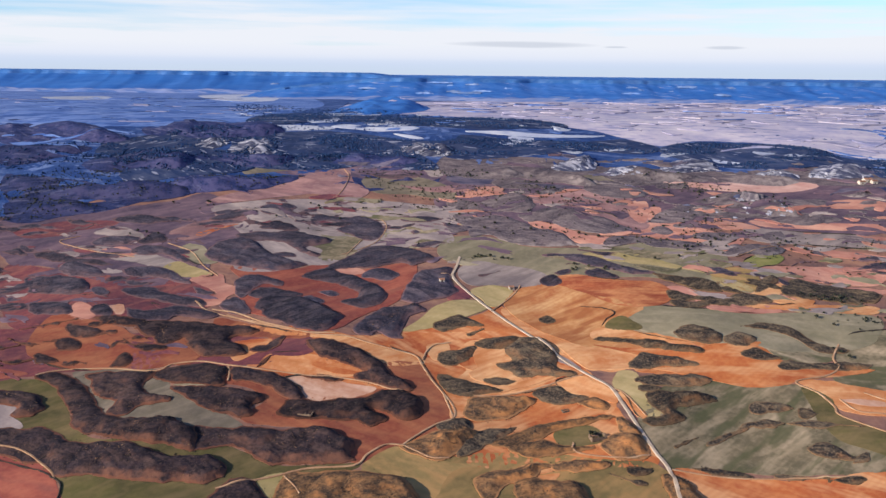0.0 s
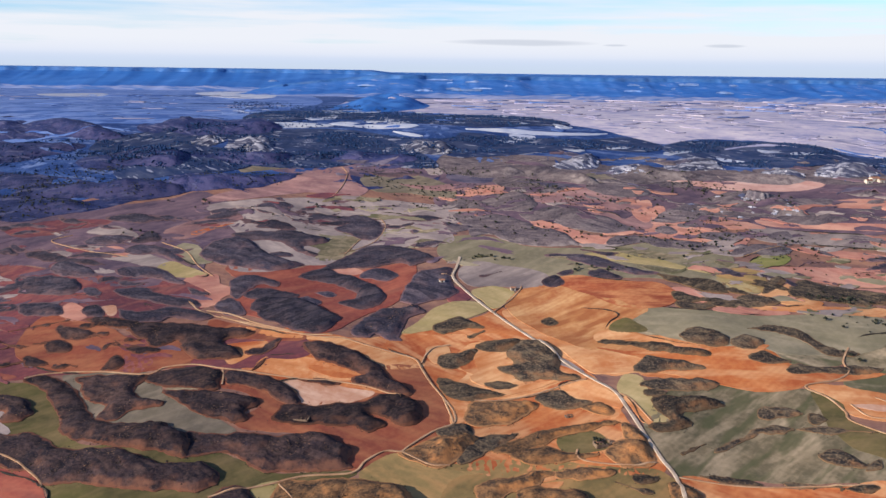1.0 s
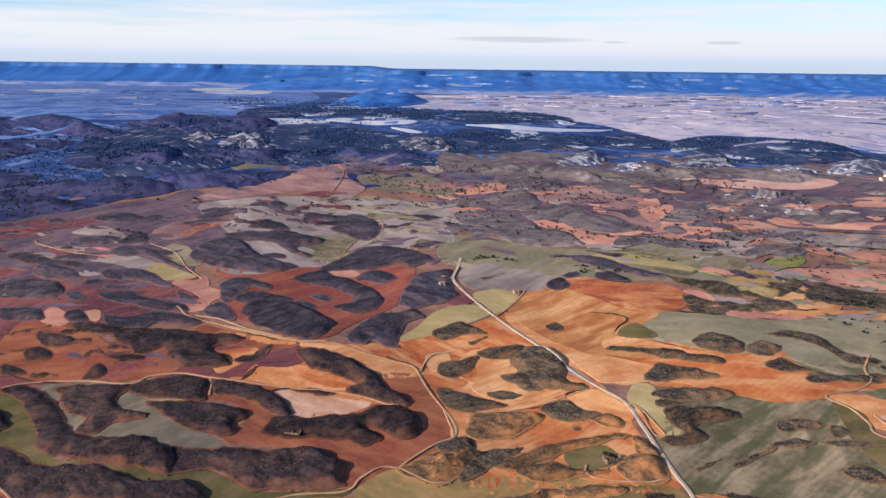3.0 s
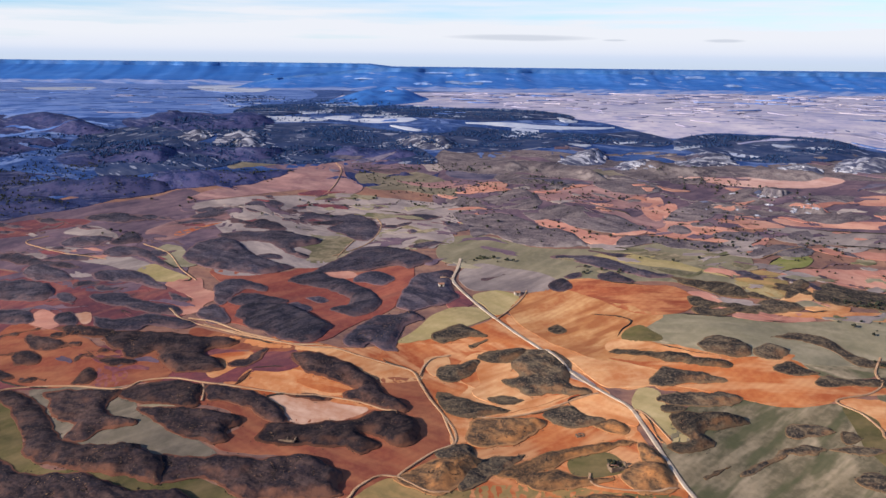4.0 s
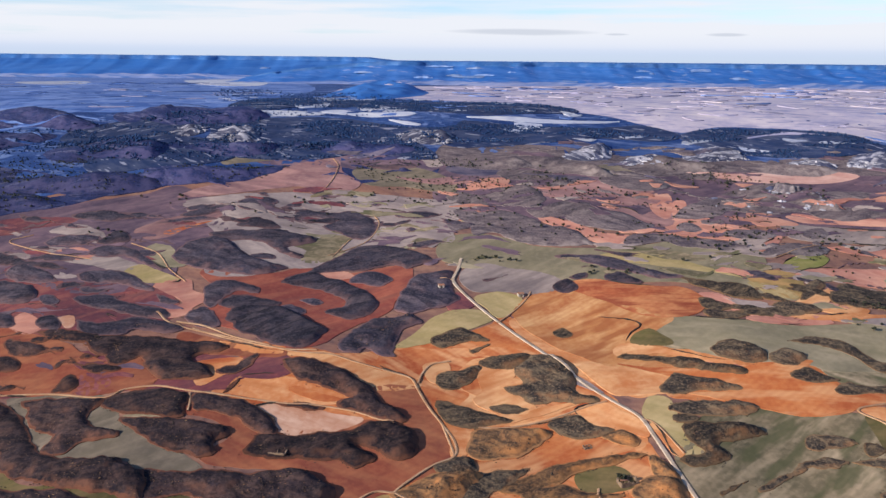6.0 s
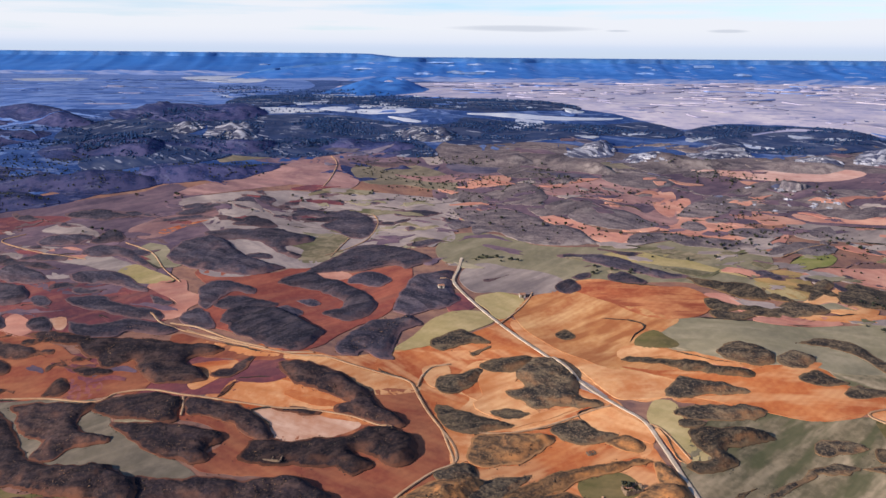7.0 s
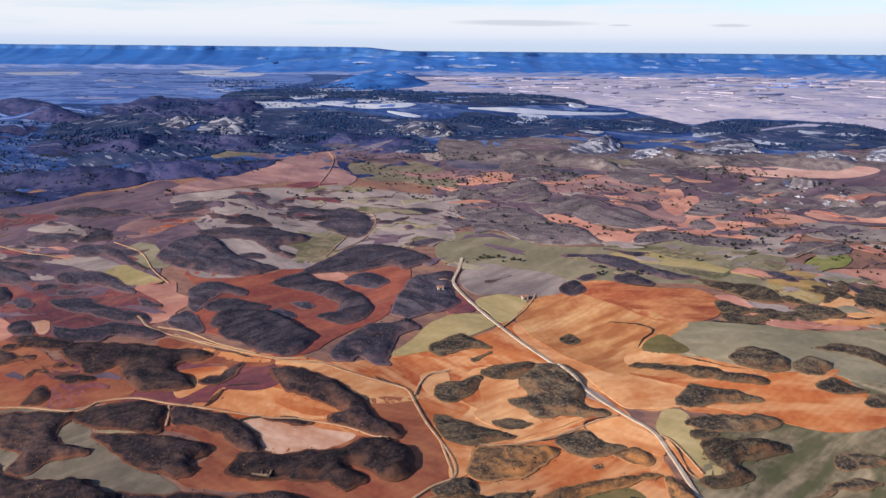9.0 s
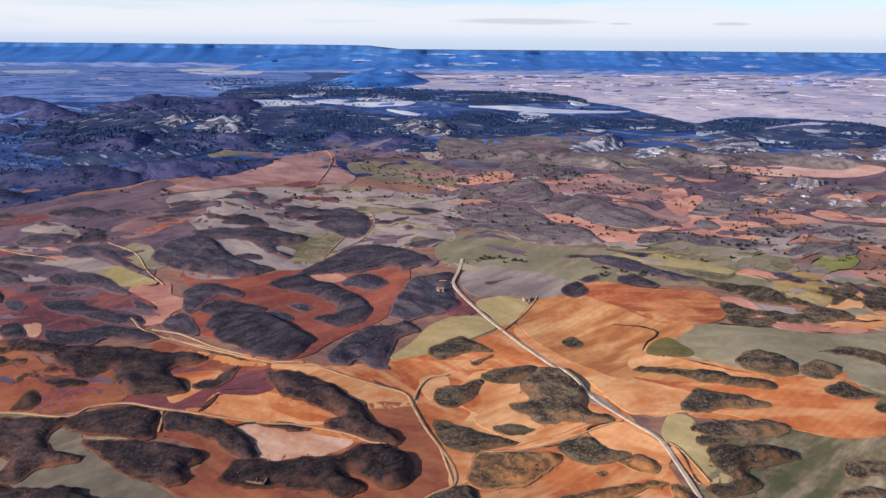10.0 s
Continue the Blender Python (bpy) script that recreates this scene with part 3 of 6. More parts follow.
def field(style, outline, over=0.0, drape=False):
    far = np.mean([p[1] for p in outline])
    ring = ragged(rounded(outline, 4 + max(0, far - 700) / 160), 2.2, 24)
    xy, faces = sheet(ring, 5 + max(0, far - 500) / 130)
    LAYER[0] += 1
    lift = 0.12 + 0.00012 * far + 0.004 * min(LAYER[0], 150) + 0.001 * max(0, LAYER[0] - 150) + 0.4 * over
    RIMS.append(ring)
    drape = drape and far > 1060
    lift += 0.0008 * max(0, far - 1350) + (0.5 if drape else 0)
    verts, faces = skirted(xy, (draped(xy) if drape else rise(xy[:, 0], xy[:, 1])) + lift, faces, lift + 0.3)
    ob = mesh_object("field", verts, faces, M[style])
    return tagged(ob, FIELD_WORDS[style], "field", "patchwork of fields")


def hill(name, words, category, group, material, height, outline, flank, wild, step, lump=17):
    ring = rounded(outline, 2.6 + max(0, np.mean([p[1] for p in outline]) - 700) / 160)
    near = np.mean([p[1] for p in outline]) < 1100
    ring = ragged(ragged(ring, 4.5, 34), 1.9 if near else 1.3, 8)
    xy, faces = sheet(ring, step)
    d = edge_distance(xy, ring)
    run = min(max(7.0, height * flank), 1.05 * d.max() + 0.5)
    height = min(height, run / 1.6)
    HILLS.append((ring, height, run))
    ROUGH.append((wild, lump))
    bump = relief(xy, d, height, run, wild, lump)
    z = rise(xy[:, 0], xy[:, 1]) + 0.78 + 0.0002 * xy[:, 1] + dome(xy, d, ring, height, run) + bump
    verts, faces = skirted(xy, z, faces, 2.5)
    ob = mesh_object(name, verts, faces, material)
    foot = ob.data.attributes.new("foot", "FLOAT", "POINT")
    share = np.zeros(len(verts), np.float32)
    share[:len(d)] = np.clip(d / min(4.5, 0.3 * d.max() + 0.1), 0, 1)
    foot.data.foreach_set("value", share)
    tagged(ob, words, category, group)
    return ob


def russet_hill(height, outline):
    return hill("russet_hill", "low hill of reddish soil dotted with dark scrub", "hill", "scrub hills among the fields",
                M["russet"], height * 0.65, outline, 2.6, 0.4, 2.4)


def scrub_hill(height, outline):
    far = np.mean([p[1] for p in outline])
    # farther hills take moor with its painted haze, farthest right ones talus
    return hill("scrub_hill", "low hill covered in dark heath scrub with bare reddish flanks", "hill", "scrub hills among the fields",
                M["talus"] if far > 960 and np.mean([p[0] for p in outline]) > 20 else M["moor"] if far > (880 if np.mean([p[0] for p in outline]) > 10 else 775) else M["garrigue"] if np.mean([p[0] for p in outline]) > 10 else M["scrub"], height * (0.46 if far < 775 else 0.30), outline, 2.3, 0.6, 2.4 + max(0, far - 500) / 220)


def ridge(height, outline):
    return hill("heath_ridge", "broad heath ridge beyond the fields in haze tinted colours", "ridge", "heath ridges",
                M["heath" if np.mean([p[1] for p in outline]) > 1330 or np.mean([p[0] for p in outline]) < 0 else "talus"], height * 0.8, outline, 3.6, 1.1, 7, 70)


def outcrop(length, height, depth, seed):
    """A weathered ledge of rock: an uneven face with a broken crest."""
    rng = np.random.RandomState(seed)
    n = 7
    verts, faces = [], []
    for i in range(n + 1):
        x = length * (i / n - 0.5)
        e = max(0.15, math.sin(math.pi * (i + 0.3) / (n + 0.6)))
        h = height * e * rng.uniform(0.6, 1.2)
        y = rng.normal(0, 0.13) * length * 0.4
        verts += [(x, y - depth * 0.5, -1.5), (x + rng.normal(0, 0.4), y - depth * 0.25, h * 0.75), (x, y + depth * 0.1, h), (x, y + depth, h * 0.6), (x, y + depth * 1.4, -1.5)]
    for i in range(n):
        for k in range(4):
            a = i * 5 + k
            faces.append((a, a + 5, a + 6, a + 1))
    return verts, faces


def bluff(height, outline):
    """A heath-covered spur with ledges of limestone breaking out of its face."""
    far = np.mean([p[1] for p in outline])
    ob = hill("limestone_bluff", "eroded bluff with pale limestone ledges above dark scrub", "rock", "limestone bluffs",
              M["talus"] if far < 1205 else M["limestone"], height * 0.36, outline, 3.4, 0.8, 4, 30)
    ring = rounded(outline, 6)
    lo, hi = ring.min(0), ring.max(0)
    rng = np.random.RandomState(int(abs(lo[0])) + 7)
    left = 34
    while left:
        q = rng.uniform(lo, hi, (1, 2))
        if not inside(q, ring)[0]:
            continue
        left -= 1
        v, f = outcrop(rng.uniform(4, 16), rng.uniform(0.8, 2.6), rng.uniform(3, 8), int(rng.randint(1 << 20)))
        rock = mesh_object("outcrop", v, f, M["rock"], False)
        rock.parent = ob
        rock.matrix_basis = pose(q[0, 0], q[0, 1], float(surface(q[0, 0], q[0, 1])[0]), 0, 0, rng.uniform(-35, 25))
    return ob


def knoll(height, outline):
    KNOLLS.append(rounded(outline, 5))
    return hill("marl_knoll", "bare eroded knoll of pale marl with dark gullies", "knoll", "pale knolls", M["badland"], height * 0.7, outline, 2.8, 0.7, 3, 12)


def far_hill(height, outline):
    return hill("far_hill", "distant wooded hill in the plain tinted blue for haze", "hill", "distant hills",
                M["far_slope"], height * 0.7, outline, 4.0, 0.9, 8, 50)


def way(style, width, outline):
    """A road or track: a crowned ribbon that follows the land."""
    c = line(outline, 3)
    t = np.gradient(c, axis=0)
    t /= np.maximum(np.linalg.norm(t, axis=1), 1e-6)[:, None]
    side = np.c_[t[:, 1], -t[:, 0]]
    wob = rough_at(c[:, 0], c[:, 1], 14, 2) * 0.12 * width
    base = surface(c[:, 0], c[:, 1])
    verts, faces, cross = [], [], ((-0.6, -0.8), (-0.5, 0.0), (0.0, 0.1), (0.5, 0.0), (0.6, -0.8))
    for i in range(len(c)):
        for k, h in cross:
            p = c[i] + side[i] * (k * (width + wob[i]))
            verts.append((p[0], p[1], base[i] + 1.0 + h + 0.0003 * p[1]))
    for i in range(len(c) - 1):
        for j in range(4):
            a = i * 5 + j
            faces.append((a, a + 1, a + 6, a + 5))
    ob = mesh_object("road" if style == "road" else "farm_track", verts, faces, M[style], False)
    return tagged(ob, kind="structure", label="straight pale gravel road through the fields" if style == "road" else "narrow sandy farm track")


def blot(x, y, size, aspect, turn):
    """An irregular closed outline round a place."""
    a = np.linspace(0, 2 * math.pi, 12, endpoint=False) + np.random.uniform(-0.2, 0.2, 12)
    r = size * np.random.uniform(0.42, 1.3, 12)
    p = np.c_[np.cos(a) * r * aspect, np.sin(a) * r]
    p[:, 1] += np.random.uniform(-0.35, 0.35) / (size * aspect) * p[:, 0] ** 2
    c, s = math.cos(turn), math.sin(turn)
    return [(x + u * c - w * s, y + u * s + w * c) for u, w in p]


def patches(count, styles, size, outline, aspect=(1.0, 2.4), height=4):
    """Smaller fields and thickets strewn over a stretch of the land."""
    ring = rounded(outline, 30)
    lo, hi = ring.min(0), ring.max(0)
    done = 0
    while done < count:
        q = np.random.uniform(lo, hi, (1, 2))
        if not inside(q, ring)[0]:
            continue
        done += 1
        style = styles[np.random.randint(len(styles))]
        shape = blot(*q[0], np.random.uniform(*size), np.random.uniform(*aspect), np.random.uniform(-0.5, 0.35))
        if style == "scrub":
            scrub_hill(np.random.uniform(0.5, 1) * height, shape)
        elif style == "ridge":
            ridge(np.random.uniform(0.5, 1) * height, shape)
        else:
            field(style, shape, drape=True)


CLUMP = np.array([(1, 0, 0), (-1, 0, 0), (0, 1, 0), (0, -1, 0), (0, 0, 1), (0, 0, -0.7)], float)
CLUMP_FACES = np.array([(0, 2, 4), (2, 1, 4), (1, 3, 4), (3, 0, 4), (2, 0, 5), (1, 2, 5), (3, 1, 5), (0, 3, 5)])


def clumps(name, places, sizes, material, flat=0.7):
    """Many small uneven leaf clumps in one mesh."""
    n = len(places)
    v = CLUMP[None] * np.random.uniform(0.65, 1.25, (n, 6, 1)) + np.random.normal(0, 0.14, (n, 6, 3))
    v[:, :, 2] *= flat
    a = np.random.uniform(0, 6.28, n)
    ca, sa = np.cos(a)[:, None], np.sin(a)[:, None]
    v = np.stack([v[:, :, 0] * ca - v[:, :, 1] * sa, v[:, :, 0] * sa + v[:, :, 1] * ca, v[:, :, 2]], 2)
    v = v * sizes[:, None, None] + places[:, None, :]
    f = CLUMP_FACES[None] + (np.arange(n) * 6)[:, None, None]
    me = bpy.data.meshes.new(name)
    me.vertices.add(n * 6)
    me.vertices.foreach_set("co", v.ravel())
    me.loops.add(n * 24)
    me.loops.foreach_set("vertex_index", f.ravel().astype(np.int32))
    me.polygons.add(n * 8)
    me.polygons.foreach_set("loop_start", np.arange(0, n * 24, 3, dtype=np.int32))
    me.update(calc_edges=True)
    me.validate()
    me.materials.append(material)
    me.shade_smooth()
    return new(name, me)


def scattered(ring, per_m2):
    lo, hi = ring.min(0), ring.max(0)
    n = int(np.prod(hi - lo) * per_m2)
    q = np.random.uniform(lo, hi, (n, 2))
    return q[inside(q, ring)]


def pine_wood(per_m2, outline):
    if per_m2 > 0.005:
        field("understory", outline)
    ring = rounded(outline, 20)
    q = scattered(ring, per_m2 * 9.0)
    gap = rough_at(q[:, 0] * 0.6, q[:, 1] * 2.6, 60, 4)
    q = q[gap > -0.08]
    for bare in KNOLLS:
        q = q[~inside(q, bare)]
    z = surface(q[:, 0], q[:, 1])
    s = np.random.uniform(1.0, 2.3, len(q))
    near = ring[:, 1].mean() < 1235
    # far woods take the haze-blue pine colour, near ones the oak green
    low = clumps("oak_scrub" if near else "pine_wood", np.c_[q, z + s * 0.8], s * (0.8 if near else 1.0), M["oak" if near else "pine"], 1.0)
    return tagged(low, "loose scatter of dark holm oaks" if near else "wood of small pines tinted blue for haze", "wood", kind="stuff")


# ---- ground: one sheet out to the horizon ----
def ground():
    ys = np.concatenate([np.linspace(-2500, 200, 46), 220 * (4980 / 220) ** np.linspace(0, 1, 400)])
    us = np.linspace(-1, 1, 361)
    us = np.sign(us) * np.abs(us) ** 1.5
    xs = us[None, :] * (900 + 1.05 * np.maximum(ys, 250))[:, None]
    Y = np.repeat(ys[:, None], len(us), 1)
    z = rise(xs, Y)
    verts = np.stack([xs, Y, z], 2).reshape(-1, 3)
    n = len(us)
    faces = [(i * n + j, i * n + j + 1, i * n + n + j + 1, i * n + n + j) for i in range(len(ys) - 1) for j in range(n - 1)]
    me = bpy.data.meshes.new("ground")
    me.from_pydata(verts.tolist(), [], faces)
    me.materials.append(M["ground"])
    me.shade_smooth()
    tagged(new("ground", me), "rolling red and brown steppe land", kind="structure")


ground()


def part(name, verts, faces, material, parent, label=""):
    ob = mesh_object(name, verts, faces, material)
    ob.parent = parent
    return tagged(ob, label)


def mesa(x0, x1, y, foot, top, depth, scarps=0, reach=330.0, slope="far_slope"):
    """A flat-topped tableland: long wooded foot slope, cliff band and level top, its rim cut by gullies."""
    xs = np.arange(x0, x1, 9.0)
    cut = rough_at(xs, xs * 0 + y, 170, 5)
    fine = rough_at(xs, xs * 0 + y + 50, 34, 4)
    thing = new("mesa")
    rows = ((-30, -0.3), (30, 0.06), (90, 0.16), (150, 0.30), (205, 0.44), (250, 0.58), (290, 0.76), (300, 0.80), (310, 0.98), (330, 1.0), (330 + depth, 1.0))
    end = np.clip(np.minimum(xs - x0, x1 - xs) / 420, 0, 1) ** 0.6

    def strip(name, lo, hi, material, label=""):
        verts, faces, n = [], [], hi - lo
        for i, x in enumerate(xs):
            for off, h in rows[lo:hi]:
                spur = (cut[i] * 42 + fine[i] * 5) * (0.45 + 0.55 * min(1, off / 250)) if off <= 330 else 0
                yy = y + off * reach / 330 + spur
                rug = 4 * noise.fractal((x / 55, off / 40, y / 50), 1.0, 2.0, 4) * (1 if 0 < h < 0.8 else 0.15)
                verts.append((x, yy, foot + (top - foot) * h * end[i] + rug))
        for i in range(len(xs) - 1):
            for k in range(n - 1):
                a = i * n + k
                faces.append((a, a + n, a + n + 1, a + 1))
        part(name, verts, faces, material, thing, label)

    # each strip takes a colour with the haze already in it
    strip("pediment", 0, 3, M["far_foot"], "fields on the gentle foot of the mesa tinted lilac for haze")
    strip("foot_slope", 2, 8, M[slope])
    strip("cliff_band", 7, 10, M["hazy_cliff"], "paler cliff band under the rim")
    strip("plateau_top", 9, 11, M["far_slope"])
    rng = np.random.RandomState(int(y))
    for k in range(scarps):
        at = min(max(rng.normal(*((-40, 60), (120, 50), (620, 180), (900, 220), (300, 500))[k % 5]), x0 + 90), x1 - 90)
        h = rng.uniform(0.15, 0.8)
        i = min(max(int((at - x0) / 9), 0), len(xs) - 1)
        off = float(np.interp(h, [r[1] for r in rows[:9]], [r[0] for r in rows[:9]]))
        v, f = outcrop(rng.uniform(20, 80), rng.uniform(2, 5), 18, 90 + k)
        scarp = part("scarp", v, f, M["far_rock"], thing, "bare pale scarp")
        scarp.matrix_basis = pose(at, y + off * reach / 330 + (cut[i] * 42 + fine[i] * 5) * (0.45 + 0.55 * min(1, off / 250)) - 3, foot + (top - foot) * h - 1, 0, 0, rng.uniform(-12, 12))
    return tagged(thing, "long flat-topped mesa tinted blue for distance haze", "mesa", "mesas on the horizon")


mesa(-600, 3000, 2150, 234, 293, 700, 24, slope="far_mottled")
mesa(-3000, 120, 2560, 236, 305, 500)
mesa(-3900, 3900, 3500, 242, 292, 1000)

# ---- fields ----
field("orange", [(-97, 750), (-45, 767), (-1, 780), (44, 807), (69, 828), (116, 744), (150, 693), (169, 624), (188, 560), (92, 555), (-32, 548), (-93, 573), (-126, 612), (-192, 661), (-190, 734), (-166, 770)])
field("haze_upland", [(-993, 1217), (-1781, 2253), (-743, 2344), (-139, 2205), (853, 2288), (1779, 2307), (991, 1245), (396, 1279), (-80, 1252)], over=-0.45)
field("haze_upland", [(-915, 1224), (-1558, 2147), (-1140, 2286), (-748, 2363), (-556, 2344), (-359, 2180), (-103, 1637), (72, 1552), (245, 1486), (330, 1420), (116, 1368), (-82, 1289), (-158, 1278), (-286, 1249), (-427, 1164), (-566, 1082), (-779, 1018)])
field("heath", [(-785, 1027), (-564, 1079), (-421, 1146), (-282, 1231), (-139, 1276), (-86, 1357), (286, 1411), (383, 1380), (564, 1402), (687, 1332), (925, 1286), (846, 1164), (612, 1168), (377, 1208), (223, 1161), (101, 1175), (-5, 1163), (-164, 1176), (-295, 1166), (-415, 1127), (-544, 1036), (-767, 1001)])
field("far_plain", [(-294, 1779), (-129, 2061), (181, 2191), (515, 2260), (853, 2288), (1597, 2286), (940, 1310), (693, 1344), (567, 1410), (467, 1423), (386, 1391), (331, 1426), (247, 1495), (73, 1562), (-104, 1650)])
field("olive", [(9, 565), (58, 574), (152, 562), (190, 557), (197, 502), (-18, 488), (-28, 528), (-66, 540), (-33, 574)])
field("green", [(-479, 665), (-410, 675), (-382, 672), (-359, 641), (-338, 606), (-310, 580), (-269, 575), (-231, 566), (-184, 566), (-146, 548), (-122, 545), (-73, 548), (-84, 536), (-162, 483), (-291, 481), (-321, 528), (-428, 577)])
field("drab", [(-370, 692), (-283, 686), (-259, 651), (-194, 607), (-181, 593), (-228, 586), (-243, 600), (-307, 608), (-332, 636), (-352, 663)])
field("brick", [(-527, 757), (-445, 764), (-354, 754), (-271, 759), (-189, 746), (-173, 700), (-216, 689), (-273, 693), (-359, 692), (-411, 681), (-475, 668)])
field("red", [(-416, 566), (-352, 554), (-327, 533), (-298, 484), (-367, 483)])
field("umber", [(-212, 666), (-170, 656), (-141, 650), (-99, 652), (-51, 662), (10, 670), (11, 617), (-33, 577), (-73, 550), (-85, 580), (-112, 597), (-178, 601), (-181, 616), (-170, 633), (-184, 650), (-210, 655)])
field("pale", [(-156, 672), (-124, 676), (-78, 665), (-65, 661), (-77, 649), (-97, 641), (-124, 640), (-137, 643), (-137, 658)])
field("peach", [(-185, 692), (-176, 713), (-135, 714), (-104, 697), (-68, 685), (-102, 677), (-136, 678), (-170, 683)])
field("peach", [(-143, 747), (-99, 749), (-61, 729), (-28, 724), (-20, 708), (-59, 699), (-84, 721), (-115, 737)])
field("umber", [(-63, 698), (-22, 708), (-4, 668), (-37, 659)])
field("peach", [(-4, 668), (12, 670), (26, 658), (28, 641), (17, 620), (11, 617), (10, 647)])
field("olive", [(-66, 545), (-49, 568), (-33, 574), (-11, 561), (9, 555), (37, 556), (9, 541), (-18, 491), (-56, 533)])
field("yellowgreen", [(-151, 525), (-130, 534), (-114, 488), (-133, 484)])
field("peach", [(4, 717), (34, 754), (73, 744), (81, 718), (61, 710), (74, 688), (100, 689), (126, 691), (87, 673), (58, 664), (26, 670), (15, 685), (24, 705)])
field("peach", [(112, 679), (121, 687), (145, 687), (165, 668), (167, 640), (155, 626), (152, 643), (135, 659), (120, 668)])
field("orange", [(29, 623), (61, 623), (89, 648), (132, 647), (163, 635), (145, 625), (102, 615), (75, 605), (43, 583), (22, 574), (34, 595), (23, 603)])
field("green", [(102, 602), (127, 612), (142, 605), (148, 590), (132, 581), (107, 583)])
field("yellowgreen", [(179, 696), (196, 691), (200, 656), (208, 623), (185, 621), (177, 655), (169, 671)])
field("greygreen", [(185, 622), (217, 666), (272, 683), (313, 672), (353, 676), (378, 656), (377, 628), (424, 585), (406, 548), (313, 547), (260, 555), (214, 559), (194, 560), (185, 598)])
field("green", [(357, 672), (378, 656), (377, 628), (424, 585), (408, 559), (364, 586), (353, 614), (354, 647)], over=0.25)
field("orange", [(196, 750), (236, 739), (279, 745), (333, 742), (351, 715), (378, 706), (405, 708), (363, 688), (341, 675), (303, 675), (273, 686), (223, 687), (196, 698), (209, 715)])
field("peach", [(356, 683), (384, 683), (482, 678), (452, 628), (388, 633), (378, 646), (371, 666)])
field("orange", [(201, 555), (258, 550), (311, 543), (404, 544), (378, 493), (207, 499)])
field("orange", [(-58, 750), (-44, 764), (71, 769), (98, 750), (46, 757), (4, 751), (-14, 735), (-22, 720), (-55, 732)])
field("peach", [(67, 815), (89, 829), (141, 824), (193, 810), (181, 789), (171, 759), (211, 729), (202, 713), (180, 694), (153, 703), (95, 760)])
field("greygreen", [(184, 801), (223, 810), (264, 797), (328, 801), (392, 770), (430, 754), (407, 720), (357, 715), (333, 746), (280, 747), (221, 749), (184, 768)])
field("greygreen", [(431, 762), (540, 779), (482, 678), (399, 681), (410, 712)])
field("hazed_pale", [(-1095, 1954), (-985, 2023), (-871, 2073), (-851, 1920), (-984, 1852)])
field("hazed_pale", [(-807, 1487), (-737, 1505), (-694, 1481), (-739, 1461)])
field("brick", [(-183, 743), (-147, 745), (-130, 726), (-140, 712), (-176, 713)], over=0.25)
field("orange", [(-229, 735), (-201, 747), (-181, 739), (-198, 709), (-212, 699)], over=0.25)
field("umber", [(-298, 744), (-275, 752), (-252, 712), (-261, 692), (-282, 702)], over=0.25)
field("red", [(-496, 694), (-417, 684), (-479, 667)], over=0.25)
field("peach", [(58, 663), (87, 673), (122, 684), (141, 689), (121, 679), (86, 666)], over=0.25)
field("peach", [(198, 769), (241, 760), (282, 739), (271, 736), (239, 750), (197, 760)], over=0.25)
field("orange", [(17, 717), (40, 734), (52, 719), (40, 700), (27, 703)], over=0.25)
field("peach", [(267, 683), (305, 681), (310, 675), (282, 677)], over=0.25)
field("peach", [(77, 539), (101, 545), (94, 536)], over=0.25)
field("peach", [(69, 555), (96, 556), (94, 548), (73, 544)], over=0.25)
field("peach", [(172, 657), (181, 653), (191, 622), (183, 622)], over=0.25)
field("stubble", [(119, 727), (132, 716), (143, 701), (132, 704), (120, 716)], over=0.25)
field("salmon", [(223, 755), (265, 738), (270, 732), (226, 743)], over=0.25)
field("peach", [(-17, 740), (4, 749), (9, 732), (-7, 716)], over=0.25)
field("greygreen", [(-261, 657), (-221, 650), (-229, 640), (-253, 645)], over=0.25)
field("stubble", [(-452, 646), (-422, 641), (-402, 632), (-401, 618), (-383, 599), (-422, 593)], over=0.25)
field("orange", [(-128, 702), (-103, 690), (-81, 685), (-103, 682), (-133, 693)], over=0.25)
field("pale", [(386, 653), (423, 652), (436, 643), (404, 645)], over=0.25)
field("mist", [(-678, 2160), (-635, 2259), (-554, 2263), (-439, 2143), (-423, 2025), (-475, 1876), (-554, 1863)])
field("hazed_pale", [(-665, 1694), (-583, 1745), (-459, 1713), (-528, 1651)], over=0.25)
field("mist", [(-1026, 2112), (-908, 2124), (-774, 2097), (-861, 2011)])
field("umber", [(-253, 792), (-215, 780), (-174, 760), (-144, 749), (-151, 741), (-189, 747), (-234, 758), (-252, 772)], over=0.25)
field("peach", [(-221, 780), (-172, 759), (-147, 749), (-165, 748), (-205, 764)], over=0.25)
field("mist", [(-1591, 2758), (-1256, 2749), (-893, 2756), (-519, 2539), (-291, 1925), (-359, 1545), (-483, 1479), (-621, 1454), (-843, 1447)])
field("haze_upland", [(-636, 1568), (-570, 1618), (-535, 1584), (-571, 1531), (-610, 1527)])
field("haze_upland", [(-581, 1532), (-509, 1564), (-368, 1540), (-386, 1498), (-487, 1493)])
field("haze_upland", [(-989, 1791), (-886, 1878), (-750, 1769), (-784, 1660), (-923, 1670)])
field("haze_upland", [(-563, 2272), (-426, 2084), (-373, 2466), (-250, 2064), (-250, 1648), (-317, 1544), (-385, 1663)])
field("haze_upland", [(-923, 1631), (-846, 1696), (-743, 1617), (-787, 1574), (-895, 1580)])
field("haze_upland", [(-663, 1850), (-606, 1988), (-505, 1860), (-539, 1730)])
field("hazed_pale", [(-1058, 2125), (-923, 2192), (-868, 2044), (-978, 2019)])
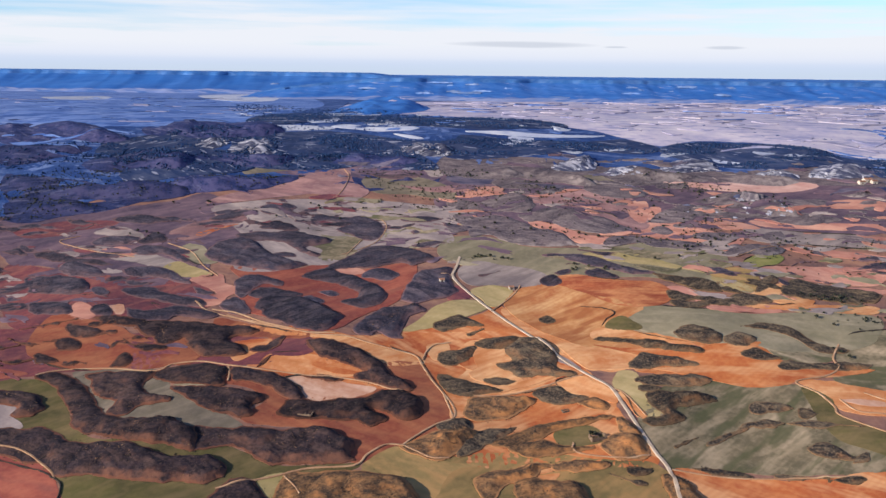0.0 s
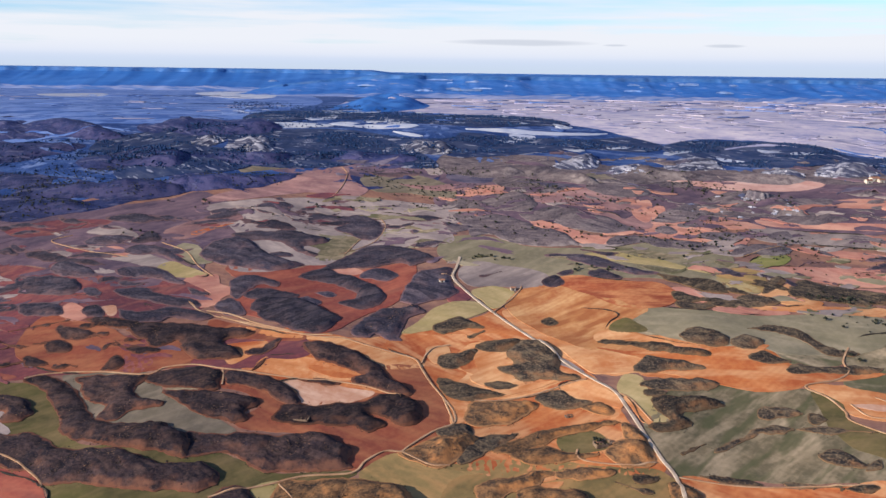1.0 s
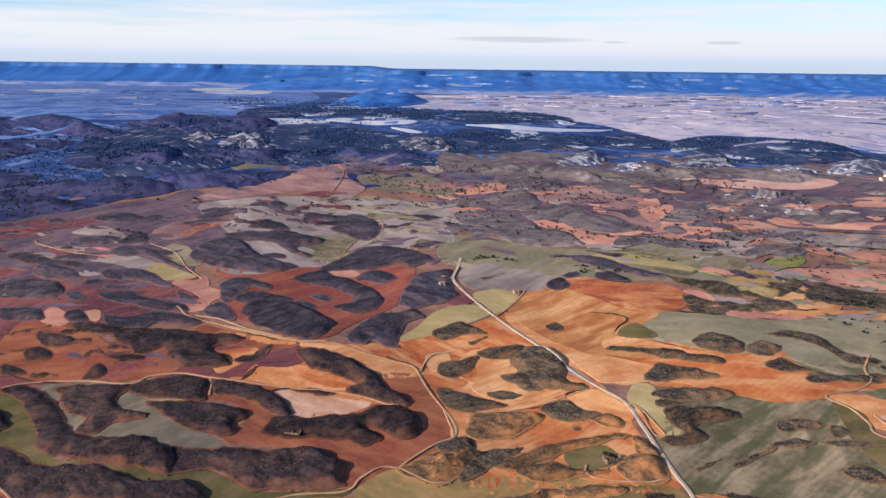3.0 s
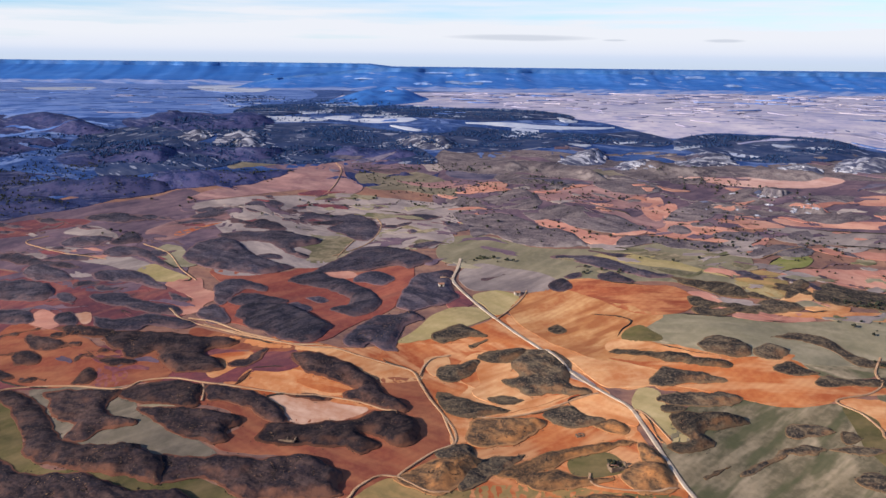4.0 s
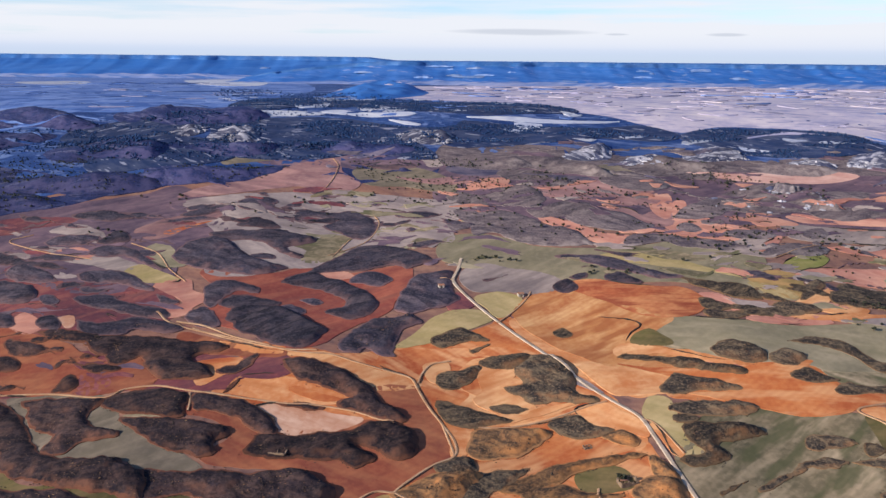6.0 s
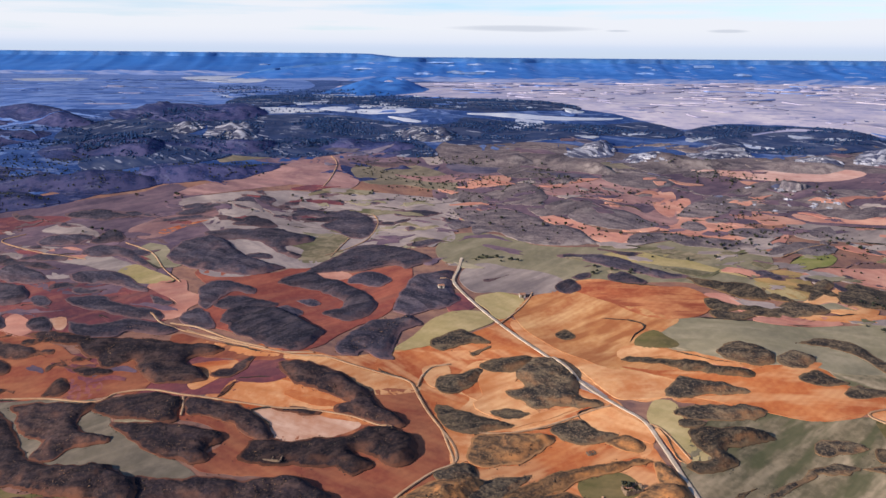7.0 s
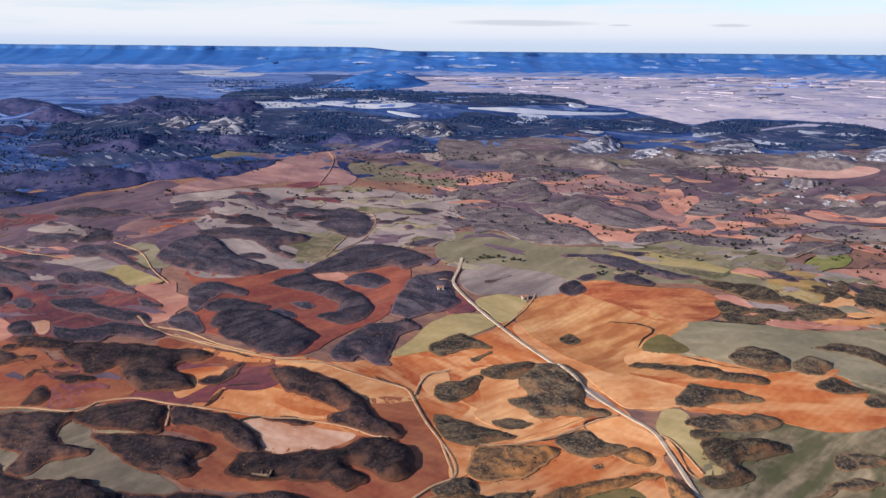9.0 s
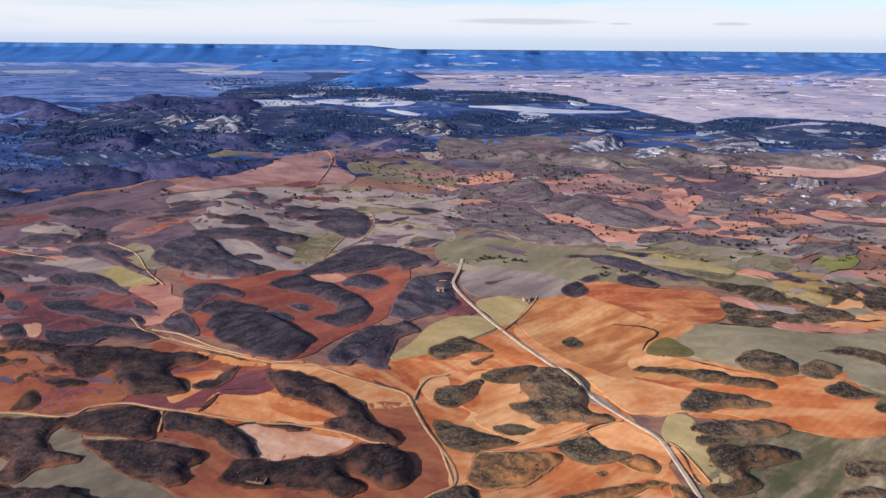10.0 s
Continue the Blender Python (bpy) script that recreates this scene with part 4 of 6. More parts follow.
field("hazed_pale", [(-888, 1567), (-757, 1557), (-755, 1530), (-868, 1531)])
field("hazed_pale", [(-861, 1516), (-710, 1488), (-709, 1475), (-844, 1486)])
field("hazed_pale", [(-918, 2004), (-780, 2064), (-740, 1958), (-873, 1905)])
field("hazed_pale", [(-684, 1605), (-578, 1642), (-438, 1696), (-342, 1670), (-422, 1632), (-619, 1577)])
field("hazed_pale", [(-709, 2330), (-640, 2486), (-519, 2539), (-445, 2141), (-467, 2018), (-591, 2077)])
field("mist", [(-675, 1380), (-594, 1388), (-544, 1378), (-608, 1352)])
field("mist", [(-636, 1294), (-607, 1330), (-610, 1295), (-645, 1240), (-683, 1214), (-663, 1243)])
field("mauve", [(-305, 1305), (-203, 1328), (-130, 1315), (-39, 1252), (4, 1227), (-69, 1192), (-154, 1220), (-221, 1225), (-274, 1238)])
field("mauve", [(-1, 1230), (96, 1228), (257, 1201), (433, 1237), (638, 1196), (681, 1168), (610, 1032), (438, 1031), (269, 1035), (126, 1040), (0, 1068)])
field("mauve", [(-610, 1022), (-542, 1057), (-483, 1073), (-402, 1118), (-355, 1140), (-283, 1068), (-258, 968), (-293, 925), (-300, 886), (-383, 860), (-503, 918), (-562, 932)])
field("talus", [(-1, 1304), (102, 1316), (273, 1281), (445, 1274), (678, 1278), (733, 1264), (694, 1191), (587, 1206), (429, 1225), (257, 1198), (96, 1224), (-1, 1227)])
field("rose", [(-221, 1225), (-192, 1254), (-158, 1254), (-144, 1203), (-115, 1165), (-144, 1136), (-208, 1148), (-294, 1113), (-354, 1111), (-291, 1168)])
field("stubble", [(-339, 1086), (-293, 1109), (-205, 1130), (-143, 1129), (-113, 1137), (4, 1124), (45, 1093), (11, 1039), (11, 990), (-43, 978), (-107, 940), (-166, 935), (-182, 919), (-222, 898), (-263, 910), (-262, 982)])
field("brick", [(-556, 920), (-456, 899), (-373, 880), (-303, 873), (-267, 836), (-267, 816), (-302, 799), (-378, 779), (-474, 771)])
field("red", [(-266, 911), (-193, 910), (-146, 938), (-105, 920), (-41, 935), (-35, 894), (-47, 856), (-54, 830), (-92, 797), (-113, 764), (-141, 754), (-167, 779), (-217, 801), (-245, 821), (-234, 859)])
field("sage", [(0, 997), (53, 1009), (119, 976), (214, 974), (272, 990), (350, 978), (368, 942), (351, 901), (370, 852), (314, 866), (260, 890), (197, 888), (125, 904), (75, 926), (0, 945)])
field("salmon", [(278, 1077), (335, 1043), (364, 1022), (406, 1002), (371, 961), (340, 990), (290, 1007), (260, 1029)])
field("sage", [(241, 818), (298, 813), (352, 804), (493, 812), (460, 750), (366, 731), (327, 739), (275, 741), (229, 767), (200, 789), (223, 813)])
field("brick", [(-559, 1031), (-535, 1041), (-484, 1041), (-452, 1033), (-468, 1018), (-506, 1010), (-528, 997), (-567, 992), (-593, 1015)])
field("stubble", [(-476, 1004), (-464, 1018), (-440, 1019), (-411, 1000), (-398, 981), (-407, 971), (-435, 989), (-457, 994)])
field("rose", [(-373, 1008), (-330, 1054), (-297, 1066), (-277, 1047), (-306, 1020), (-326, 992), (-350, 982)])
field("rust", [(-336, 1002), (-307, 1025), (-285, 1033), (-311, 1011), (-327, 997)])
field("stubble", [(-487, 967), (-452, 965), (-411, 954), (-354, 934), (-339, 918), (-354, 905), (-388, 920), (-432, 932)])
field("salmon", [(-447, 954), (-423, 961), (-397, 941), (-419, 933)])
field("sage", [(-346, 953), (-340, 972), (-327, 978), (-306, 952), (-286, 925), (-310, 917), (-324, 931)])
field("yellowgreen", [(-352, 907), (-341, 925), (-324, 918), (-284, 890), (-300, 885), (-324, 887)])
field("salmon", [(-309, 884), (-274, 891), (-264, 868), (-247, 858), (-242, 847), (-254, 831), (-253, 820), (-275, 815), (-283, 831), (-267, 840), (-286, 860), (-302, 872)])
field("salmon", [(-426, 807), (-420, 820), (-402, 809), (-390, 789), (-401, 780), (-421, 794)])
field("pale", [(-384, 808), (-378, 813), (-367, 814), (-360, 800), (-361, 790), (-369, 791), (-377, 802)])
field("umber", [(-440, 792), (-403, 784), (-357, 767), (-328, 749), (-300, 734), (-280, 742), (-267, 730), (-250, 708), (-290, 691), (-341, 693), (-393, 696), (-440, 728)])
field("brick", [(-333, 709), (-317, 721), (-292, 710), (-296, 692), (-322, 694)])
field("stubble", [(-260, 1067), (-223, 1066), (-191, 1054), (-154, 1043), (-114, 1017), (-159, 1027), (-203, 1033), (-234, 1046)])
field("stubble", [(-241, 982), (-215, 988), (-200, 972), (-182, 956), (-136, 946), (-145, 932), (-174, 927), (-192, 929), (-212, 942), (-229, 956)])
field("greygreen", [(-179, 983), (-156, 1002), (-130, 1017), (-110, 1006), (-123, 984), (-108, 960), (-147, 941), (-163, 947), (-161, 970)])
field("salmon", [(-136, 923), (-112, 925), (-97, 912), (-115, 905), (-130, 912)])
field("brick", [(1, 862), (20, 875), (33, 848), (10, 834)])
field("stubble", [(20, 898), (21, 922), (44, 940), (76, 932), (113, 918), (130, 897), (119, 879), (91, 876), (60, 882), (33, 879)])
field("yellowgreen", [(34, 866), (60, 879), (85, 867), (71, 839), (57, 825), (43, 847)])
field("yellowgreen", [(-45, 767), (-21, 799), (-12, 815), (10, 833), (40, 839), (52, 823), (36, 805), (10, 788), (-9, 778)])
field("ochre", [(72, 833), (90, 869), (134, 878), (177, 846), (230, 818), (201, 790), (182, 778), (208, 772), (226, 759), (215, 743), (179, 737), (148, 745), (119, 762), (89, 794)])
field("rust", [(136, 893), (162, 898), (208, 881), (257, 878), (276, 852), (259, 828), (230, 817), (196, 823), (166, 851), (139, 875)])
field("peach", [(110, 757), (148, 745), (180, 741), (208, 727), (211, 707), (186, 698), (151, 699), (134, 721), (122, 743)])
field("yellowgreen", [(173, 952), (211, 962), (250, 955), (294, 923), (328, 899), (297, 912), (237, 927), (194, 940)])
field("greygreen", [(180, 974), (221, 977), (265, 964), (299, 941), (260, 940), (218, 963)])
field("salmon", [(120, 1055), (155, 1039), (193, 1013), (227, 1006), (215, 974), (182, 987), (151, 1014), (126, 1037)])
field("rose", [(160, 1078), (236, 1090), (255, 1073), (283, 1096), (296, 1082), (286, 1041), (254, 1033), (228, 1047), (187, 1062)])
field("stubble", [(419, 1037), (462, 1035), (510, 1032), (602, 1017), (586, 986), (493, 994), (437, 991), (414, 1003)])
field("lush", [(375, 920), (400, 947), (431, 959), (443, 952), (427, 932), (395, 919)])
field("salmon", [(380, 902), (432, 929), (559, 935), (535, 890), (450, 896), (420, 900), (391, 890)])
field("salmon", [(453, 980), (503, 985), (576, 967), (569, 954), (482, 968)])
field("salmon", [(438, 1069), (487, 1062), (622, 1055), (612, 1035), (501, 1043), (445, 1049)])
field("olive", [(330, 895), (362, 914), (390, 904), (385, 875), (364, 852), (344, 881)])
field("yellowgreen", [(328, 889), (350, 882), (369, 865), (368, 854), (348, 857), (335, 873)])
field("peach", [(359, 841), (393, 865), (416, 883), (419, 876), (399, 848), (400, 843), (438, 840), (416, 821), (385, 829)])
field("salmon", [(269, 867), (291, 867), (307, 843), (327, 831), (317, 821), (298, 832), (285, 848)])
field("salmon", [(305, 819), (358, 822), (381, 820), (389, 809), (353, 806), (319, 809)])
field("peach", [(305, 837), (359, 824), (432, 829), (507, 837), (497, 818), (424, 812), (357, 817)])
field("green", [(181, 778), (187, 792), (203, 799), (213, 789), (221, 775), (203, 773)])
field("peach", [(171, 778), (208, 770), (241, 751), (268, 738), (239, 745), (200, 760), (164, 758)])
field("orange", [(163, 746), (236, 733), (276, 726), (305, 738), (341, 745), (322, 722), (348, 712), (353, 700), (439, 709), (435, 701), (355, 682), (303, 673), (257, 685), (230, 693), (211, 699), (248, 702), (261, 705), (217, 721), (193, 731)])
field("drab", [(-132, 1205), (-104, 1225), (-54, 1225), (4, 1191), (16, 1146), (-52, 1165), (-107, 1165)])
field("stubble", [(-173, 1123), (-112, 1134), (-19, 1121), (36, 1088), (-18, 1076), (-109, 1097), (-167, 1077), (-207, 1058)])
field("cream", [(-492, 1255), (-471, 1276), (-451, 1292), (-439, 1287), (-454, 1251), (-478, 1247)])
field("fallow", [(-495, 1200), (-449, 1211), (-380, 1227), (-326, 1250), (-367, 1213), (-436, 1195)])
field("cream", [(-136, 1360), (-96, 1342), (-74, 1343), (-86, 1332), (-123, 1338)])
field("stubble", [(-85, 1307), (-39, 1277), (-15, 1254), (-1, 1225), (-21, 1222), (-38, 1248), (-74, 1270)])
field("drab", [(-329, 1256), (-301, 1285), (-272, 1272), (-239, 1288), (-241, 1252), (-290, 1235), (-321, 1225)])
field("blush", [(347, 1228), (427, 1218), (514, 1230), (590, 1208), (572, 1190), (511, 1179), (441, 1185), (383, 1208)])
field("salmon", [(36, 1176), (85, 1185), (89, 1163), (59, 1145), (36, 1152)])
field("rose", [(114, 1150), (173, 1176), (250, 1162), (287, 1141), (243, 1127), (304, 1115), (276, 1097), (200, 1101), (134, 1116)])
field("salmon", [(273, 1122), (301, 1144), (304, 1116), (287, 1062), (272, 1080)])
field("salmon", [(300, 1106), (320, 1117), (315, 1070), (333, 1030), (312, 1012), (294, 1052)])
field("drab", [(221, 1226), (256, 1236), (268, 1203), (222, 1182)])
field("rose", [(-69, 1195), (-20, 1187), (12, 1190), (52, 1173), (12, 1167), (-36, 1178)])
field("fallow", [(4, 1223), (54, 1235), (95, 1215), (61, 1192), (12, 1201)])
field("salmon", [(556, 1134), (615, 1149), (664, 1134), (654, 1115), (577, 1113)])
field("salmon", [(409, 1186), (453, 1174), (489, 1163), (433, 1161)])
field("salmon", [(389, 1076), (419, 1099), (421, 1062), (441, 1037), (388, 1031)])
field("peach", [(38, 746), (71, 738), (64, 725), (80, 719), (56, 714), (72, 694), (81, 684), (61, 672), (34, 686), (27, 698), (35, 706), (33, 726)])
field("peach", [(113, 679), (134, 690), (152, 677), (169, 656), (168, 641), (155, 646), (134, 657), (116, 669)])
field("peach", [(2, 667), (24, 670), (28, 647), (23, 628), (9, 619), (7, 645)])
field("peach", [(24, 659), (58, 672), (89, 686), (130, 693), (109, 685), (73, 672), (43, 661)])

# ---- hills, ridges and bluffs ----
# dark tongue added in place of the tall russet hill's cast shadow
scrub_hill(4, [(12, 591), (40, 603), (66, 612), (69, 608), (53, 593), (35, 579), (15, 564)])
scrub_hill(7, [(71, 743), (85, 755), (102, 756), (116, 740), (120, 727), (123, 714), (117, 706), (136, 693), (124, 689), (100, 692), (84, 688), (75, 694), (61, 705), (55, 713), (72, 719), (65, 732)])
scrub_hill(4, [(36, 748), (64, 758), (81, 756), (71, 740), (52, 738)])
scrub_hill(5, [(-3, 726), (20, 737), (35, 740), (26, 717), (10, 709), (-2, 711)])
scrub_hill(5, [(-6, 692), (24, 686), (49, 676), (64, 670), (48, 662), (24, 658), (2, 665)])
scrub_hill(3, [(43, 686), (60, 690), (77, 684), (63, 676), (51, 678)])
scrub_hill(5, [(86, 666), (112, 675), (129, 659), (143, 653), (127, 646), (104, 646), (91, 655)])
scrub_hill(2, [(24, 765), (37, 771), (45, 775), (42, 768), (29, 760)])
scrub_hill(4, [(-12, 779), (4, 794), (21, 804), (36, 790), (44, 780), (21, 775), (-1, 768)])
scrub_hill(5, [(2, 602), (9, 617), (23, 619), (27, 611), (20, 599), (5, 595)])
scrub_hill(3, [(-459, 989), (-428, 988), (-405, 984), (-417, 970), (-446, 966), (-469, 975)])
scrub_hill(4, [(-400, 986), (-392, 1004), (-371, 987), (-371, 974), (-389, 968), (-407, 970)])
scrub_hill(5, [(-406, 953), (-389, 966), (-364, 962), (-343, 950), (-325, 929), (-311, 913), (-331, 924), (-363, 942), (-389, 940)])
scrub_hill(3, [(-533, 952), (-507, 953), (-473, 936), (-436, 926), (-415, 912), (-437, 914), (-474, 925), (-505, 935)])
scrub_hill(5, [(-483, 914), (-468, 927), (-438, 909), (-414, 886), (-443, 884), (-465, 893)])
scrub_hill(5, [(-400, 902), (-372, 912), (-336, 898), (-306, 872), (-313, 867), (-350, 884), (-384, 884)])
scrub_hill(6, [(-515, 892), (-469, 887), (-443, 879), (-426, 864), (-428, 840), (-454, 843), (-496, 854)])
scrub_hill(2, [(-419, 855), (-409, 858), (-395, 844), (-400, 835), (-412, 843)])
scrub_hill(4, [(-380, 853), (-352, 857), (-310, 839), (-284, 832), (-275, 815), (-302, 817), (-342, 830), (-369, 841)])
scrub_hill(3, [(-300, 861), (-284, 852), (-272, 842), (-279, 836), (-295, 848)])
scrub_hill(4, [(-255, 820), (-242, 832), (-232, 826), (-218, 803), (-228, 799), (-244, 805)])
scrub_hill(5, [(-480, 824), (-438, 822), (-421, 807), (-424, 794), (-467, 799)])
scrub_hill(4, [(-400, 807), (-387, 814), (-375, 799), (-373, 788), (-392, 790)])
scrub_hill(5, [(-363, 808), (-332, 803), (-307, 814), (-276, 806), (-255, 796), (-271, 790), (-300, 793), (-312, 780), (-346, 782)])
scrub_hill(6, [(-394, 783), (-365, 788), (-329, 780), (-296, 781), (-267, 779), (-238, 774), (-207, 770), (-200, 759), (-222, 755), (-229, 745), (-214, 729), (-205, 716), (-215, 709), (-235, 707), (-247, 707), (-258, 720), (-270, 736), (-278, 747), (-287, 741), (-294, 732), (-302, 736), (-310, 746), (-328, 750), (-335, 761), (-362, 768)])
scrub_hill(3, [(-415, 763), (-412, 774), (-393, 769), (-368, 757), (-376, 750), (-396, 751)])
scrub_hill(4, [(-413, 741), (-405, 747), (-388, 739), (-384, 726), (-403, 725)])
scrub_hill(2, [(-350, 728), (-350, 736), (-340, 740), (-345, 734), (-347, 728)])
scrub_hill(2, [(-325, 730), (-310, 732), (-289, 727), (-296, 720), (-312, 723)])
scrub_hill(4, [(-341, 697), (-335, 714), (-332, 719), (-320, 711), (-319, 701), (-329, 694)])
scrub_hill(2, [(-392, 702), (-374, 705), (-384, 697)])
scrub_hill(4, [(-424, 718), (-396, 711), (-394, 703), (-416, 701)])
scrub_hill(9, [(-307, 948), (-301, 976), (-272, 995), (-243, 976), (-229, 959), (-211, 943), (-191, 932), (-173, 927), (-182, 920), (-211, 904), (-236, 904), (-264, 915), (-293, 926)])
scrub_hill(8, [(-283, 1000), (-254, 1010), (-227, 1014), (-201, 1022), (-171, 1013), (-153, 999), (-167, 983), (-181, 975), (-173, 965), (-162, 958), (-165, 951), (-185, 959), (-200, 972), (-215, 985), (-235, 986), (-266, 986)])
scrub_hill(3, [(-254, 1025), (-237, 1045), (-219, 1042), (-200, 1027), (-229, 1023)])
scrub_hill(5, [(-193, 1065), (-179, 1086), (-152, 1081), (-123, 1088), (-106, 1079), (-90, 1061), (-83, 1037), (-91, 1013), (-110, 1006), (-130, 1022), (-150, 1039), (-137, 1057), (-165, 1066), (-185, 1056)])
scrub_hill(6, [(-149, 929), (-123, 959), (-92, 985), (-64, 982), (-29, 962), (-11, 945), (-28, 933), (-41, 923), (-61, 935), (-86, 927), (-118, 923), (-143, 917)])
scrub_hill(7, [(-176, 895), (-145, 929), (-132, 913), (-110, 905), (-98, 892), (-88, 885), (-73, 864), (-68, 837), (-83, 819), (-100, 816), (-117, 833), (-102, 846), (-108, 865), (-132, 883), (-152, 890)])
scrub_hill(4, [(-104, 898), (-92, 916), (-66, 918), (-53, 902), (-64, 888), (-83, 890)])
scrub_hill(6, [(-49, 835), (-44, 875), (-31, 908), (-15, 915), (11, 924), (9, 884), (17, 858), (4, 843), (-13, 833), (-31, 823)])
scrub_hill(11, [(-95, 758), (-88, 785), (-71, 815), (-48, 821), (-21, 838), (-27, 825), (-17, 809), (-38, 798), (-45, 778), (-46, 758), (-43, 751), (-55, 750), (-72, 763), (-82, 753)])
scrub_hill(8, [(-216, 815), (-209, 840), (-187, 845), (-162, 840), (-141, 821), (-114, 797), (-117, 778), (-128, 760), (-148, 762), (-173, 777), (-199, 794)])
scrub_hill(4, [(-231, 841), (-219, 859), (-195, 860), (-168, 851), (-174, 840), (-201, 832), (-219, 834)])
scrub_hill(3, [(-168, 837), (-157, 850), (-139, 834), (-147, 824)])
scrub_hill(5, [(-253, 873), (-239, 891), (-212, 882), (-194, 875), (-193, 864), (-215, 866), (-227, 847), (-235, 830), (-246, 847)])
scrub_hill(2, [(-154, 858), (-136, 865), (-124, 854), (-136, 846)])
scrub_hill(6, [(25, 1066), (71, 1085), (99, 1062), (125, 1033), (152, 1018), (175, 996), (179, 980), (133, 979), (93, 989), (60, 1013), (39, 1004), (33, 1030)])
scrub_hill(4, [(129, 954), (158, 959), (195, 943), (234, 916), (264, 902), (231, 898), (191, 921), (155, 943)])
scrub_hill(4, [(176, 899), (192, 910), (206, 902), (215, 886), (190, 885)])
scrub_hill(2, [(44, 905), (62, 914), (73, 917), (61, 904), (49, 901)])
scrub_hill(4, [(119, 890), (137, 903), (142, 878), (124, 875)])
scrub_hill(3, [(108, 799), (119, 807), (127, 795), (114, 788)])
scrub_hill(2, [(136, 907), (158, 914), (157, 903), (143, 901)])
scrub_hill(3, [(215, 987), (235, 1012), (277, 1009), (288, 993), (250, 985), (221, 977)])
scrub_hill(4, [(155, 1052), (188, 1069), (226, 1075), (251, 1054), (263, 1035), (222, 1018), (188, 1024), (161, 1037)])
scrub_hill(3, [(106, 1075), (136, 1068), (158, 1054), (127, 1050)])
scrub_hill(4, [(265, 995), (302, 999), (339, 985), (359, 970), (332, 962), (300, 968), (276, 980)])
scrub_hill(3, [(288, 1033), (307, 1045), (318, 1023), (302, 1015)])
scrub_hill(3, [(338, 1008), (363, 1020), (402, 1005), (389, 992), (355, 992), (340, 1001)])
scrub_hill(3, [(436, 1011), (468, 1033), (468, 1012), (439, 998)])
scrub_hill(6, [(367, 951), (381, 970), (405, 979), (440, 982), (452, 973), (422, 953), (388, 951)])
scrub_hill(6, [(369, 854), (388, 884), (407, 899), (413, 889), (393, 865), (375, 850)])
scrub_hill(5, [(408, 866), (437, 895), (459, 887), (526, 873), (512, 847), (437, 841), (415, 844), (404, 848)])
scrub_hill(5, [(326, 833), (350, 848), (379, 844), (389, 830), (370, 822), (336, 823)])
scrub_hill(4, [(269, 858), (292, 850), (298, 837), (280, 830), (268, 841)])
scrub_hill(4, [(268, 834), (297, 830), (307, 822), (286, 812), (268, 820)])
scrub_hill(4, [(261, 900), (298, 892), (325, 878), (335, 852), (312, 858), (287, 875)])
scrub_hill(2, [(328, 775), (368, 787), (387, 779), (407, 750), (434, 740), (400, 735), (387, 754), (362, 772)])
scrub_hill(4, [(162, 754), (173, 764), (199, 758), (234, 747), (267, 735), (275, 728), (264, 725), (236, 733), (197, 748)])
scrub_hill(5, [(251, 764), (274, 774), (297, 759), (299, 747), (280, 740), (256, 750)])
scrub_hill(5, [(302, 748), (319, 760), (337, 754), (325, 740), (306, 739)])
scrub_hill(4, [(315, 723), (333, 733), (342, 725), (357, 719), (343, 713), (322, 713)])
scrub_hill(5, [(345, 702), (360, 717), (384, 713), (445, 720), (438, 708), (368, 699)])
scrub_hill(6, [(192, 705), (211, 728), (225, 722), (246, 715), (264, 705), (248, 702), (224, 701), (210, 696), (196, 698)])
scrub_hill(5, [(191, 679), (209, 690), (228, 688), (258, 689), (272, 682), (253, 672), (223, 669), (199, 671)])
scrub_hill(2, [(194, 668), (215, 665), (196, 660)])
scrub_hill(7, [(198, 652), (220, 659), (245, 661), (267, 652), (254, 646), (229, 639), (220, 632), (228, 624), (220, 616), (206, 608), (190, 609), (187, 617), (208, 624), (202, 637)])
scrub_hill(5, [(294, 645), (303, 650), (321, 648), (337, 640), (317, 637), (295, 635)])
scrub_hill(3, [(340, 638), (351, 640), (352, 631), (340, 627)])
scrub_hill(3, [(239, 589), (253, 601), (269, 608), (282, 618), (284, 615), (272, 605), (256, 596)])
scrub_hill(2, [(208, 583), (230, 599), (235, 597), (217, 586)])
scrub_hill(3, [(281, 619), (304, 627), (320, 620), (307, 612), (290, 615)])
scrub_hill(2, [(327, 620), (388, 613), (385, 608), (335, 615)])
scrub_hill(5, [(57, 1134), (91, 1155), (115, 1155), (135, 1108), (116, 1083), (87, 1094), (65, 1108)])
scrub_hill(4, [(128, 1077), (169, 1096), (205, 1077), (185, 1053), (149, 1056)])
scrub_hill(5, [(289, 1067), (331, 1107), (380, 1144), (409, 1136), (388, 1095), (331, 1055)])
scrub_hill(4, [(219, 1176), (274, 1201), (320, 1181), (286, 1146), (240, 1149)])
scrub_hill(4, [(4, 1139), (35, 1141), (65, 1118), (49, 1096), (12, 1116)])
scrub_hill(3, [(78, 1206), (120, 1215), (158, 1191), (117, 1178), (85, 1185)])
scrub_hill(3, [(-122, 1232), (-72, 1244), (-38, 1224), (-79, 1215)])
scrub_hill(4, [(12, 1083), (34, 1094), (48, 1067), (26, 1050)])
scrub_hill(3, [(-265, 1089), (-232, 1111), (-214, 1096), (-232, 1073), (-253, 1066)])
scrub_hill(3, [(-211, 1080), (-193, 1103), (-171, 1111), (-191, 1090)])
scrub_hill(4, [(-466, 1049), (-425, 1057), (-384, 1042), (-415, 1029), (-453, 1034)])
